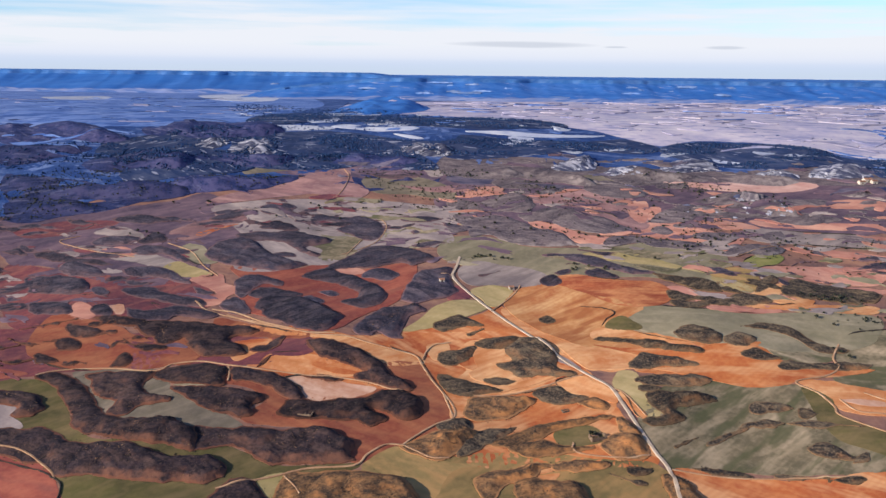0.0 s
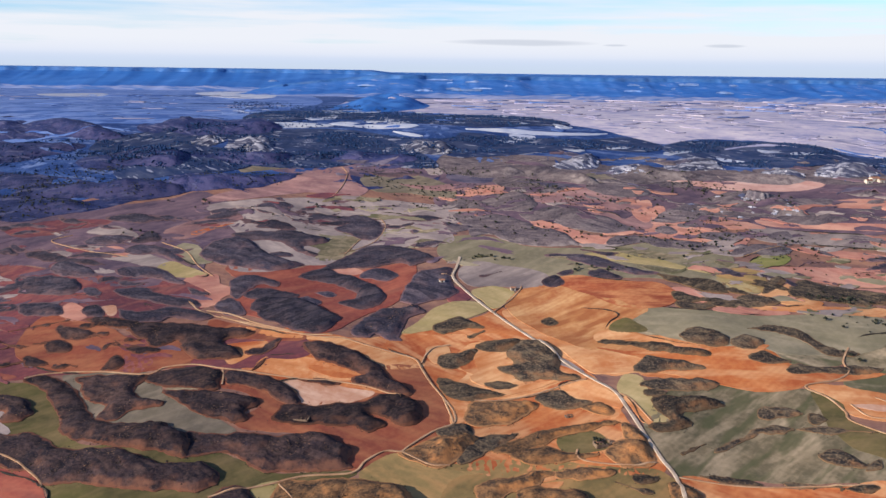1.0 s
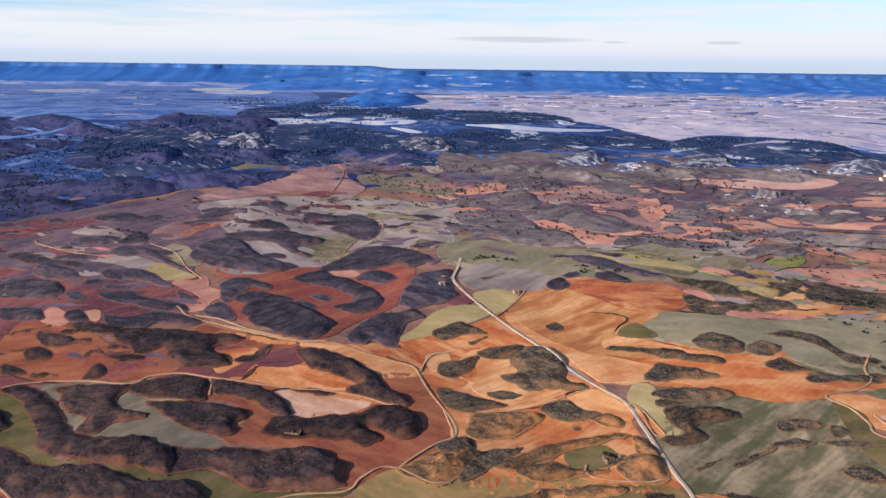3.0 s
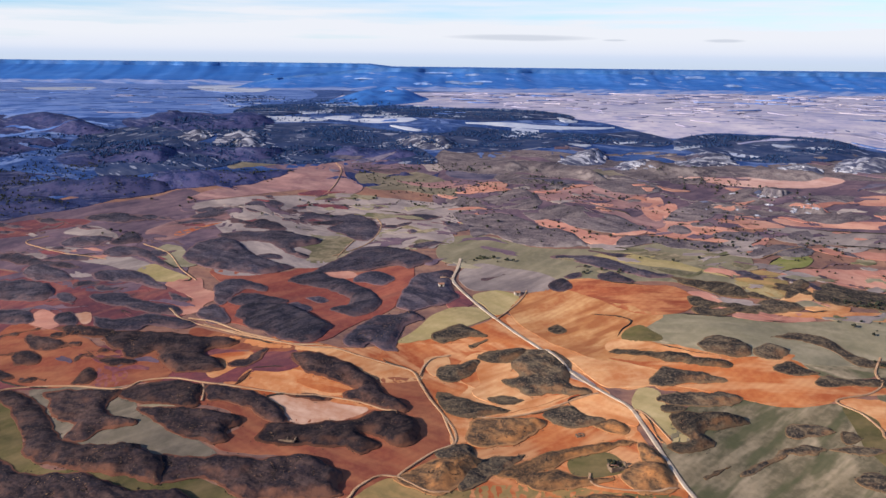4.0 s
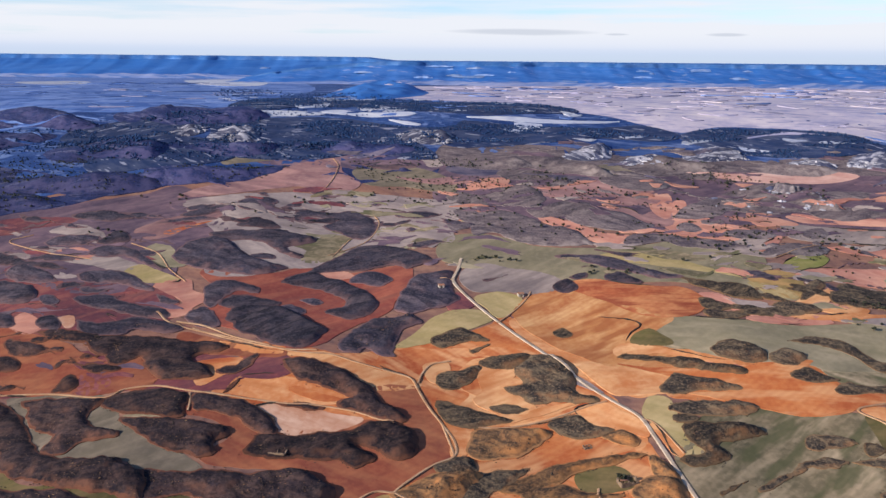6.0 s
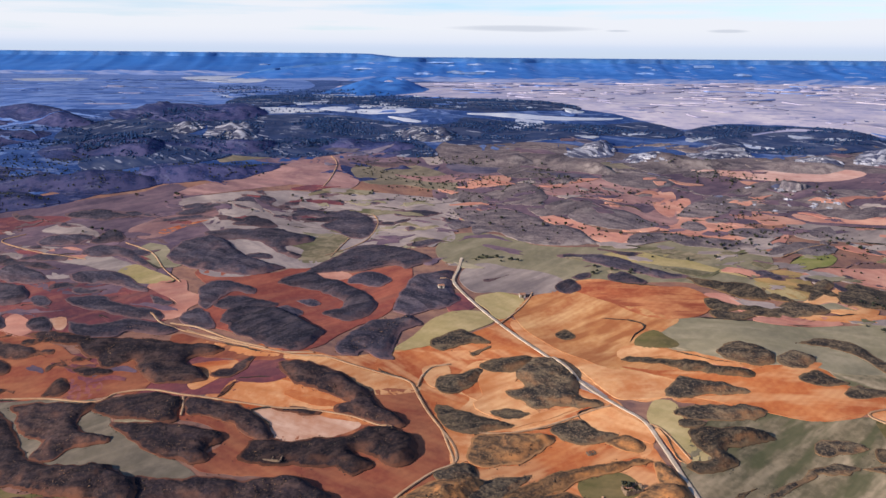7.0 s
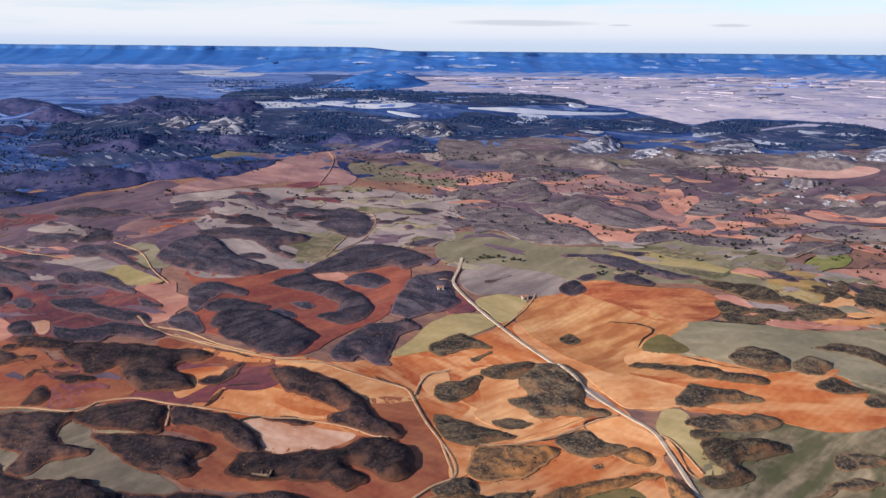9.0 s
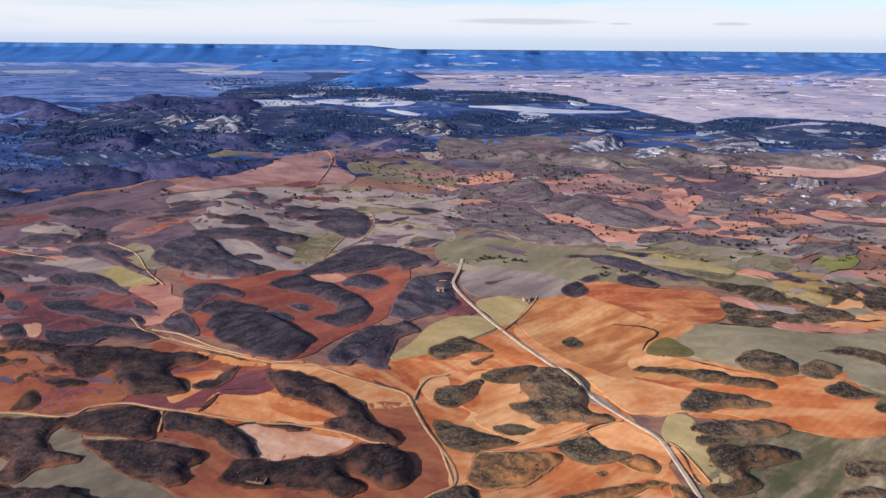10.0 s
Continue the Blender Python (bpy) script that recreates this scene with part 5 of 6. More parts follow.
scrub_hill(3, [(-330, 1054), (-285, 1079), (-268, 1068), (-305, 1042)])
scrub_hill(3, [(-62, 1071), (-33, 1082), (0, 1070), (-32, 1059)])
scrub_hill(3, [(-44, 984), (-10, 996), (4, 987), (-23, 976)])
scrub_hill(2, [(-51, 1028), (-39, 1035), (-33, 1024), (-42, 1019)])
scrub_hill(3, [(4, 1039), (33, 1043), (33, 1028), (11, 1021)])
scrub_hill(3, [(419, 1144), (458, 1143), (456, 1117), (417, 1113)])
scrub_hill(4, [(476, 1088), (523, 1095), (572, 1071), (522, 1058), (481, 1065)])
scrub_hill(3, [(503, 1138), (564, 1153), (587, 1136), (525, 1117)])
scrub_hill(3, [(-227, 948), (-209, 957), (-194, 947), (-212, 942)])
russet_hill(6, [(23, 627), (28, 655), (58, 663), (86, 661), (93, 648), (74, 635), (60, 623), (41, 622), (30, 620)])
russet_hill(4, [(131, 647), (147, 651), (159, 638), (153, 632), (137, 638)])
ridge(10, [(-837, 1473), (-724, 1486), (-652, 1458), (-581, 1401), (-553, 1378), (-610, 1357), (-683, 1376), (-780, 1366)])
ridge(9, [(-559, 1458), (-490, 1503), (-357, 1493), (-297, 1443), (-363, 1398), (-451, 1378), (-538, 1411)])
ridge(9, [(-774, 1355), (-679, 1348), (-609, 1335), (-636, 1294), (-721, 1255)])
ridge(12, [(-702, 1220), (-581, 1175), (-518, 1158), (-470, 1178), (-419, 1169), (-379, 1148), (-418, 1120), (-472, 1102), (-536, 1109), (-639, 1103)])
ridge(11, [(-505, 1164), (-434, 1192), (-359, 1211), (-302, 1214), (-249, 1204), (-291, 1165), (-357, 1146), (-409, 1138), (-464, 1141)])
ridge(6, [(-328, 1186), (-287, 1220), (-234, 1213), (-256, 1190), (-292, 1172)])
ridge(12, [(-637, 1099), (-577, 1115), (-524, 1100), (-484, 1076), (-529, 1060), (-603, 1035)])
ridge(10, [(-594, 1258), (-551, 1302), (-494, 1315), (-421, 1280), (-421, 1225), (-484, 1215), (-548, 1210)])
ridge(9, [(-429, 1278), (-381, 1325), (-314, 1305), (-252, 1305), (-270, 1263), (-344, 1251)])
ridge(8, [(-235, 1307), (-168, 1340), (-94, 1309), (-40, 1283), (-90, 1257), (-160, 1270), (-213, 1277)])
ridge(8, [(-1, 1230), (47, 1274), (98, 1266), (129, 1231), (78, 1215)])
ridge(8, [(97, 1253), (149, 1262), (214, 1235), (238, 1184), (176, 1201), (120, 1223)])
ridge(8, [(255, 1231), (310, 1289), (356, 1266), (418, 1243), (362, 1221), (298, 1200)])
ridge(7, [(437, 1249), (508, 1257), (570, 1223), (523, 1208), (461, 1222)])
scrub_hill(7, [(-438, 594), (-382, 599), (-366, 600), (-341, 583), (-308, 573), (-264, 563), (-228, 553), (-195, 557), (-181, 543), (-181, 530), (-199, 521), (-227, 524), (-263, 523), (-298, 529), (-322, 527), (-344, 547), (-425, 574)])
scrub_hill(6, [(-468, 655), (-405, 652), (-380, 635), (-376, 625), (-383, 617), (-401, 619), (-403, 633), (-458, 638)])
scrub_hill(7, [(-407, 681), (-388, 688), (-361, 673), (-339, 649), (-322, 624), (-302, 607), (-254, 603), (-234, 592), (-222, 589), (-214, 563), (-225, 559), (-257, 570), (-294, 578), (-326, 591), (-346, 620), (-366, 646), (-380, 663), (-398, 674)])
scrub_hill(9, [(-226, 588), (-191, 593), (-172, 595), (-142, 594), (-112, 600), (-89, 587), (-78, 579), (-78, 563), (-73, 551), (-104, 548), (-137, 546), (-161, 552), (-184, 566), (-218, 561)])
scrub_hill(7, [(-357, 687), (-292, 683), (-292, 666), (-286, 647), (-257, 631), (-283, 624), (-291, 613), (-310, 620), (-310, 637), (-337, 654), (-349, 672)])
scrub_hill(5, [(-287, 677), (-272, 690), (-245, 695), (-216, 683), (-211, 668), (-213, 651), (-238, 654), (-268, 661)])
scrub_hill(6, [(-263, 652), (-221, 649), (-183, 644), (-170, 641), (-171, 630), (-179, 624), (-176, 612), (-194, 608), (-222, 617)])
scrub_hill(5, [(-210, 683), (-186, 682), (-156, 674), (-139, 658), (-133, 640), (-142, 638), (-158, 646), (-169, 654), (-186, 660), (-208, 663)])
scrub_hill(8, [(-156, 617), (-145, 639), (-118, 639), (-77, 645), (-55, 658), (-26, 653), (-18, 641), (-22, 617), (-40, 612), (-49, 624), (-65, 627), (-51, 614), (-64, 601), (-83, 609), (-114, 610), (-145, 611)])
scrub_hill(7, [(-146, 736), (-115, 737), (-84, 720), (-63, 702), (-51, 681), (-28, 666), (-37, 658), (-74, 670), (-86, 680), (-75, 688), (-104, 699), (-129, 712)])
scrub_hill(5, [(-192, 484), (-173, 524), (-150, 519), (-131, 484)])
scrub_hill(5, [(-2, 610), (19, 618), (26, 612), (24, 602), (3, 598)])
scrub_hill(4, [(160, 555), (180, 554), (174, 547), (160, 546)])
scrub_hill(2, [(143, 545), (172, 537), (160, 534)])
scrub_hill(5, [(327, 583), (346, 589), (362, 566), (348, 561), (332, 570)])
scrub_hill(4, [(356, 562), (374, 573), (373, 565), (358, 557)])
scrub_hill(4, [(324, 540), (347, 543), (359, 539), (344, 534)])
scrub_hill(6, [(-51, 654), (-45, 663), (-31, 656), (-37, 650)])
scrub_hill(2, [(-200, 724), (-185, 728), (-179, 739), (-171, 748), (-171, 741), (-177, 725), (-191, 718)])
scrub_hill(2, [(-187, 686), (-183, 701), (-177, 711), (-178, 698)])
scrub_hill(1.5, [(-142, 678), (-107, 676), (-100, 672), (-134, 672)])
scrub_hill(3, [(217, 559), (238, 559), (266, 550), (240, 552)])
scrub_hill(3, [(286, 550), (314, 548), (334, 542), (312, 542)])
scrub_hill(2, [(-50, 650), (-45, 655), (-34, 655), (-39, 648)])
scrub_hill(2, [(-132, 735), (-109, 729), (-113, 724)])
scrub_hill(2, [(-33, 639), (-26, 644), (-23, 631), (-30, 626)])
russet_hill(8, [(-132, 536), (-102, 537), (-75, 540), (-47, 534), (-28, 528), (-15, 489), (-122, 485)])
russet_hill(15, [(-34, 575), (-11, 594), (6, 602), (23, 603), (34, 599), (26, 581), (9, 564), (-6, 559), (-23, 565)])
russet_hill(4, [(60, 580), (84, 589), (107, 585), (137, 578), (105, 568), (71, 569)])
russet_hill(5, [(43, 588), (75, 604), (106, 615), (144, 623), (162, 620), (132, 612), (102, 604), (84, 591), (58, 581)])
russet_hill(9, [(143, 584), (164, 596), (181, 587), (182, 569), (157, 561), (143, 574)])
russet_hill(8, [(162, 620), (172, 618), (179, 594), (169, 594), (160, 605)])
russet_hill(4, [(96, 558), (123, 559), (145, 557), (131, 551), (97, 547)])
russet_hill(7, [(30, 534), (56, 548), (80, 559), (97, 555), (83, 544), (53, 526), (38, 497)])
russet_hill(7, [(94, 538), (114, 532), (124, 497), (73, 493), (61, 533)])
russet_hill(5, [(188, 546), (209, 543), (221, 501), (196, 499)])
bluff(13, [(351, 1101), (388, 1154), (426, 1176), (458, 1179), (493, 1166), (516, 1116), (516, 1084), (451, 1085), (388, 1073)])
bluff(26, [(-369, 1311), (-366, 1374), (-344, 1397), (-310, 1374), (-288, 1321), (-325, 1299)])
bluff(20, [(-432, 1333), (-425, 1372), (-400, 1385), (-381, 1354), (-400, 1326)])
bluff(18, [(-90, 1334), (-57, 1373), (4, 1350), (14, 1313), (-44, 1304)])
bluff(20, [(178, 1255), (207, 1298), (239, 1315), (253, 1283), (219, 1247)])
bluff(18, [(361, 1271), (406, 1313), (450, 1315), (454, 1278), (392, 1263)])
bluff(18, [(499, 1245), (539, 1268), (568, 1246), (565, 1225)])
bluff(24, [(593, 1239), (646, 1286), (692, 1289), (698, 1245), (638, 1226)])
bluff(14, [(255, 1240), (291, 1279), (323, 1275), (311, 1239)])
knoll(9, [(-353, 1350), (-339, 1388), (-316, 1393), (-293, 1357), (-294, 1328), (-324, 1340)])
knoll(7.5, [(-429, 1364), (-416, 1383), (-395, 1376), (-396, 1359), (-415, 1346)])
knoll(6, [(-60, 1352), (-41, 1367), (-17, 1354), (-26, 1334)])
knoll(6, [(-15, 1337), (4, 1350), (13, 1330), (-1, 1317)])
knoll(9, [(200, 1265), (227, 1314), (254, 1319), (251, 1271), (223, 1252)])
knoll(6, [(281, 1256), (306, 1283), (323, 1265), (302, 1241)])
knoll(7.5, [(359, 1274), (397, 1318), (437, 1315), (446, 1282), (402, 1267)])
knoll(6, [(514, 1248), (548, 1268), (568, 1248), (552, 1231)])
knoll(9, [(599, 1251), (648, 1291), (693, 1290), (702, 1253), (642, 1233)])
knoll(9, [(404, 1130), (432, 1159), (455, 1166), (464, 1152), (446, 1128), (414, 1117)])
knoll(4.5, [(351, 1122), (369, 1137), (371, 1120), (354, 1107)])
far_hill(15, [(-232, 1617), (-226, 1920), (-197, 2150), (-135, 2147), (-35, 1825), (-103, 1637)])

# ---- smaller fields and thickets, stretch by stretch ----
patches(115, ('mauve', 'scrub', 'scrub', 'stubble', 'mauve', 'brick', 'scrub', 'scrub'), (3, 8), [(-678, 1046), (-470, 1050), (-267, 1114), (-143, 1141), (-66, 1011), (-175, 1008), (-241, 1030), (-337, 959), (-400, 869), (-571, 854)], height=4, aspect=(2, 5))
patches(60, ('scrub', 'scrub', 'scrub', 'brick', 'mauve'), (2, 5), [(-571, 854), (-416, 912), (-313, 900), (-268, 747), (-333, 698), (-474, 686)], height=3, aspect=(3, 7))
patches(54, ('scrub', 'stubble', 'greygreen', 'sage', 'mauve'), (3, 8), [(-194, 1137), (12, 1112), (87, 973), (26, 913), (-63, 958), (-142, 994)], height=3, aspect=(2, 5))
patches(118, ('scrub', 'scrub', 'salmon', 'mauve', 'stubble', 'salmon', 'mauve'), (3, 8), [(13, 1179), (279, 1179), (451, 1160), (679, 1148), (612, 1019), (397, 1002), (164, 986), (28, 1043)], height=4, aspect=(2, 5))
patches(84, ('scrub', 'scrub', 'sage', 'greygreen', 'stubble', 'salmon', 'stubble'), (3, 8), [(165, 994), (355, 993), (612, 1019), (539, 835), (334, 817), (275, 892), (155, 924)], height=3, aspect=(2, 5))
patches(60, ('ridge', 'ridge', 'fallow', 'ridge', 'mauve'), (3, 10), [(-664, 1021), (-564, 1079), (-421, 1146), (-177, 1277), (13, 1253), (213, 1340), (504, 1314), (744, 1276), (684, 1158), (374, 1199), (99, 1151), (-163, 1166), (-415, 1127), (-549, 1045)], height=7, aspect=(2.5, 6))
patches(90, ('mist', 'haze_upland', 'ridge', 'mist', 'lilac'), (1.5, 4.5), [(-801, 1201), (-1200, 1851), (-915, 2143), (-534, 2114), (-376, 1571), (-496, 1378), (-648, 1262)], height=5, aspect=(6, 14))
patches(50, ('mist', 'haze_upland', 'hazed_pale'), (3, 8), [(-436, 1774), (-104, 1650), (239, 1517), (228, 1446), (-92, 1451), (-355, 1479)], height=3, aspect=(1.6, 4))
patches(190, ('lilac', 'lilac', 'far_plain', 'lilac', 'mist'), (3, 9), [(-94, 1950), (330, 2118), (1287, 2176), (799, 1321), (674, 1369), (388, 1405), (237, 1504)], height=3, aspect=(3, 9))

# ---- roads and tracks ----
way("road", 3.0, [(21, 949), (17, 926), (12, 907), (12, 897), (21, 876), (44, 835), (73, 790), (101, 753), (126, 716), (150, 687), (166, 667), (173, 639), (181, 604), (189, 575), (197, 550), (196, 492)])
way("track", 1.8, [(-287, 823), (-269, 806), (-244, 795), (-209, 783), (-174, 765), (-135, 749), (-104, 746), (-80, 737), (-49, 727), (-28, 720), (-20, 703), (-11, 682), (1, 660), (11, 639), (11, 621), (-6, 608), (-26, 586), (-34, 575)])
way("track", 1.8, [(-34, 575), (-49, 575), (-64, 561), (-74, 546), (-112, 542), (-138, 532), (-159, 525), (-184, 515)])
way("track", 1.5, [(-34, 575), (-23, 568), (-8, 560), (7, 561)])
way("track", 1.5, [(-21, 713), (-17, 730), (-9, 743), (7, 749)])
way("track", 1.6, [(-408, 682), (-392, 690), (-365, 694), (-331, 693), (-288, 685), (-274, 695), (-246, 698), (-216, 689), (-175, 682), (-135, 677), (-107, 676), (-74, 670), (-51, 661), (-39, 658)])
way("track", 1.6, [(-420, 574), (-380, 570), (-353, 556), (-327, 535), (-320, 525)])
way("track", 1.5, [(118, 585), (117, 574), (134, 567), (163, 565), (183, 570)])
way("track", 1.8, [(427, 750), (411, 726), (408, 707), (388, 691), (354, 680), (369, 663), (376, 642), (378, 625), (428, 586)])
way("track", 1.4, [(199, 555), (258, 548), (312, 544), (355, 542)])
way("track", 1.0, [(-491, 996), (-514, 984), (-491, 968), (-444, 946), (-396, 934)])
way("track", 1.1, [(-97, 1085), (-81, 1050), (-89, 1004), (-110, 979), (-134, 961)])
way("track", 0.8, [(-165, 1254), (-153, 1221), (-154, 1177), (-161, 1148), (-168, 1136)])
way("track", 1.4, [(11, 901), (-3, 900)])
way("track", 1.4, [(55, 813), (77, 845), (89, 866), (94, 879)])
way("track", 2.1, [(-263, 808), (-232, 800), (-196, 779), (-161, 761)])
way("track", 1.5, [(-215, 686), (-211, 673), (-209, 659)])
way("track", 1.6, [(31, 659), (53, 660), (75, 665), (98, 673), (122, 683), (142, 690)])
way("track", 1.6, [(-244, 797), (-195, 774), (-148, 754), (-116, 752)])
way("track", 1.0, [(-131, 532), (-123, 522), (-114, 508)])
way("track", 1.6, [(386, 653), (394, 635), (412, 631), (439, 629)])
way("track", 1.5, [(415, 665), (431, 655), (454, 648)])
way("track", 1.5, [(1, 660), (9, 630), (11, 619)])
way("track", 1.0, [(-112, 1005), (-121, 979), (-128, 958)])
way("track", 1.0, [(377, 943), (405, 961), (442, 978)])
way("track", 1.1, [(-365, 972), (-328, 951), (-303, 915), (-277, 886)])
way("track", 1.0, [(166, 665), (177, 657), (191, 622)])

# ---- woods ----
pine_wood(0.011, [(-364, 1425), (-241, 1444), (-154, 1429), (-47, 1380), (14, 1386), (46, 1415), (221, 1394), (286, 1411), (330, 1420), (382, 1377), (345, 1348), (265, 1354), (171, 1320), (72, 1306), (14, 1298), (-86, 1357), (-149, 1373), (-140, 1283), (-180, 1297), (-265, 1345), (-347, 1395)])
pine_wood(0.010, [(381, 1374), (464, 1414), (564, 1402), (667, 1354), (685, 1327), (838, 1303), (798, 1233), (713, 1229), (690, 1295), (582, 1268), (494, 1286), (407, 1322)])
pine_wood(0.009, [(-387, 1522), (-318, 1632), (-99, 1567), (131, 1565), (237, 1504), (79, 1454), (-49, 1466), (-208, 1523), (-312, 1483)])
pine_wood(0.0022, [(-137, 1255), (-5, 1251), (159, 1210), (189, 1163), (99, 1139), (-22, 1165), (-94, 1179)])
pine_wood(0.006, [(-592, 1360), (-463, 1437), (-362, 1418), (-431, 1297), (-482, 1222), (-569, 1254)])
pine_wood(0.003, [(323, 1250), (416, 1250), (481, 1169), (413, 1176), (331, 1206)])
pine_wood(0.004, [(434, 861), (489, 868), (500, 850), (436, 843)])
pine_wood(0.004, [(414, 806), (459, 807), (553, 802), (548, 792), (439, 793)])
pine_wood(0.003, [(-555, 1223), (-410, 1198), (-328, 1230), (-205, 1209), (-321, 1160), (-463, 1141)])
pine_wood(0.003, [(-766, 1072), (-628, 1144), (-472, 1144), (-410, 1137), (-449, 1104), (-579, 1040)])
pine_wood(0.0012, [(-75, 1162), (189, 1163), (419, 1066), (393, 992), (165, 994), (12, 1054)])
pine_wood(0.0012, [(358, 1002), (667, 1002), (621, 922), (406, 924)])
pine_wood(0.002, [(-820, 1159), (-575, 1270), (-403, 1173), (-472, 1144)])
pine_wood(0.0018, [(-475, 1876), (-104, 1650), (127, 1511), (-92, 1458), (-351, 1459)])
pine_wood(0.0055, [(-364, 1407), (-149, 1373), (-135, 1282), (-202, 1248), (-316, 1256), (-360, 1323)])
pine_wood(0.0030, [(-858, 1221), (-726, 1345), (-597, 1374), (-558, 1253), (-653, 1194), (-809, 1141)])
pine_wood(0.0055, [(-512, 1243), (-445, 1314), (-339, 1318), (-312, 1247), (-409, 1194), (-496, 1179)])
pine_wood(0.0055, [(-149, 1373), (-86, 1357), (-25, 1285), (-14, 1245), (-80, 1252), (-139, 1276)])

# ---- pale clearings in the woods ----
field("hazed_pale", [(37, 1435), (111, 1448), (168, 1440), (235, 1436), (296, 1439), (243, 1422), (166, 1421), (100, 1430)])
field("hazed_pale", [(116, 1418), (137, 1420), (161, 1412), (156, 1394), (130, 1389), (119, 1397)])
field("hazed_pale", [(-344, 1480), (-304, 1479), (-225, 1478), (-206, 1464), (-279, 1450), (-319, 1454)])
field("hazed_pale", [(-215, 1484), (-187, 1500), (-135, 1472), (-57, 1460), (-53, 1443), (-123, 1446), (-184, 1468)])
field("hazed_pale", [(-147, 1502), (-97, 1505), (-66, 1473), (-125, 1477)])
field("hazed_pale", [(-94, 1427), (-73, 1417), (-39, 1394), (-45, 1390), (-72, 1406)])
field("hazed_pale", [(-235, 1621), (-139, 1646), (-141, 1599), (-224, 1580)])
field("hazed_pale", [(-262, 1524), (-202, 1539), (-206, 1525), (-254, 1505)])
field("hazed_pale", [(97, 1387), (134, 1383), (106, 1374)])
field("hazed_pale", [(203, 1338), (241, 1343), (229, 1332)])
field("hazed_pale", [(463, 1332), (510, 1308), (467, 1314)])
field("hazed_pale", [(544, 1368), (575, 1339), (546, 1349)])
field("hazed_pale", [(590, 1335), (641, 1324), (589, 1321)])
field("hazed_pale", [(281, 1368), (330, 1371), (288, 1357)])
field("hazed_pale", [(377, 1347), (427, 1357), (383, 1334)])
field("hazed_pale", [(372, 1262), (388, 1250), (373, 1249)])
field("hazed_pale", [(169, 1250), (196, 1220), (175, 1231)])


# ---- single trees ----
def child(name, verts, faces, material, parent, label="", smooth=False):
    ob = mesh_object(name, verts, faces, material, smooth)
    ob.parent = parent
    return tagged(ob, label)


def oak(seed):
    """A holm oak: tapered trunk, two limbs and an uneven crown of leaf clumps."""
    rng = np.random.RandomState(seed)
    thing = new("holm_oak")

    def tube(a, b, r0, r1, n=6):
        a, b = Vector(a), Vector(b)
        q = (b - a).to_track_quat("Z", "Y")
        v = [p + q @ Vector((math.cos(k * 6.283 / n) * r, math.sin(k * 6.283 / n) * r, 0)) for p, r in ((a, r0), (b, r1)) for k in range(n)]
        return v, [(k, (k + 1) % n, n + (k + 1) % n, n + k) for k in range(n)]

    child("trunk", *tube((0, 0, -0.6), (0.1, 0, 1.6), 0.32, 0.22), M["bark"], thing)
    for sx in (-1, 1):
        child("limb", *tube((0.1, 0, 1.4), (sx * 1.1, rng.uniform(-0.5, 0.5), 2.8), 0.18, 0.08), M["bark"], thing)
    n = 26
    d = rng.normal(0, 1, (n, 3))
    d /= np.linalg.norm(d, axis=1)[:, None]
    c = d * rng.uniform(0.7, 1.9, (n, 1)) * (1.0, 1.0, 0.62) + (0, 0, 3.1)
    v = CLUMP[None] * rng.uniform(0.7, 1.3, (n, 6, 1)) * rng.uniform(0.55, 1.0, (n, 1, 1)) + c[:, None, :]
    f = CLUMP_FACES[None] + (np.arange(n) * 6)[:, None, None]
    child("crown", v.reshape(-1, 3), [tuple(map(int, t)) for t in f.reshape(-1, 3)], M["oak"], thing, smooth=True)
    return tagged(thing, "small dark green holm oak standing at a field edge", "tree", "single trees")


def trees():
    kinds = [oak(k) for k in range(4)]
    used = [False] * 4
    rng = random.Random(11)

    def put(x, y, size):
        k = rng.randrange(4)
        m = Matrix.Translation((x, y, float(surface(x, y)[0]))) @ Matrix.Rotation(rng.uniform(0, 6.28), 4, "Z")
        if not used[k]:
            used[k] = True
            kinds[k].matrix_basis = m @ Matrix.Scale(size, 4)
            return
        kinds_copy = copy_thing(kinds[k], m)
        kinds_copy.scale = (size, size, size)

    # rows and groves: middle, spread, count
    groves = [(73, 949, 10, 5, 5), (48, 949, 5, 5, 4), (212, 1150, 57, 32, 9), (277, 1090, 53, 37, 10), (310, 968, 45, 16, 14), (343, 980, 26, 14, 12), (92, 1067, 52, 38, 10), (153, 1026, 33, 25, 10), (454, 854, 19, 6, 8), (466, 849, 26, 6, 12), (455, 799, 34, 8, 12), (-80, 1116, 45, 14, 8), (-186, 1090, 42, 31, 8), (-355, 1097, 25, 16, 6), (-398, 994, 15, 16, 6), (217, 918, 27, 10, 8), (476, 1157, 47, 20, 8), (395, 1176, 46, 13, 10), (461, 970, 32, 24, 6), (138, 593, 3, 3, 4), (423, 741, 6, 11, 4)]
    for x, y, sx, sy, count in groves:
        for _ in range(count):
            put(x + rng.gauss(0, sx), y + rng.gauss(0, sy), rng.uniform(0.55, 1.15))


trees()


# ---- ruin, sheepfold and farm buildings ----
def box(x0, x1, y0, y1, z0, z1):
    v = [(x, y, z) for z in (z0, z1) for x, y in ((x0, y0), (x1, y0), (x1, y1), (x0, y1))]
    return v, [(3, 2, 1, 0), (4, 5, 6, 7), (0, 1, 5, 4), (1, 2, 6, 5), (2, 3, 7, 6), (3, 0, 4, 7)]


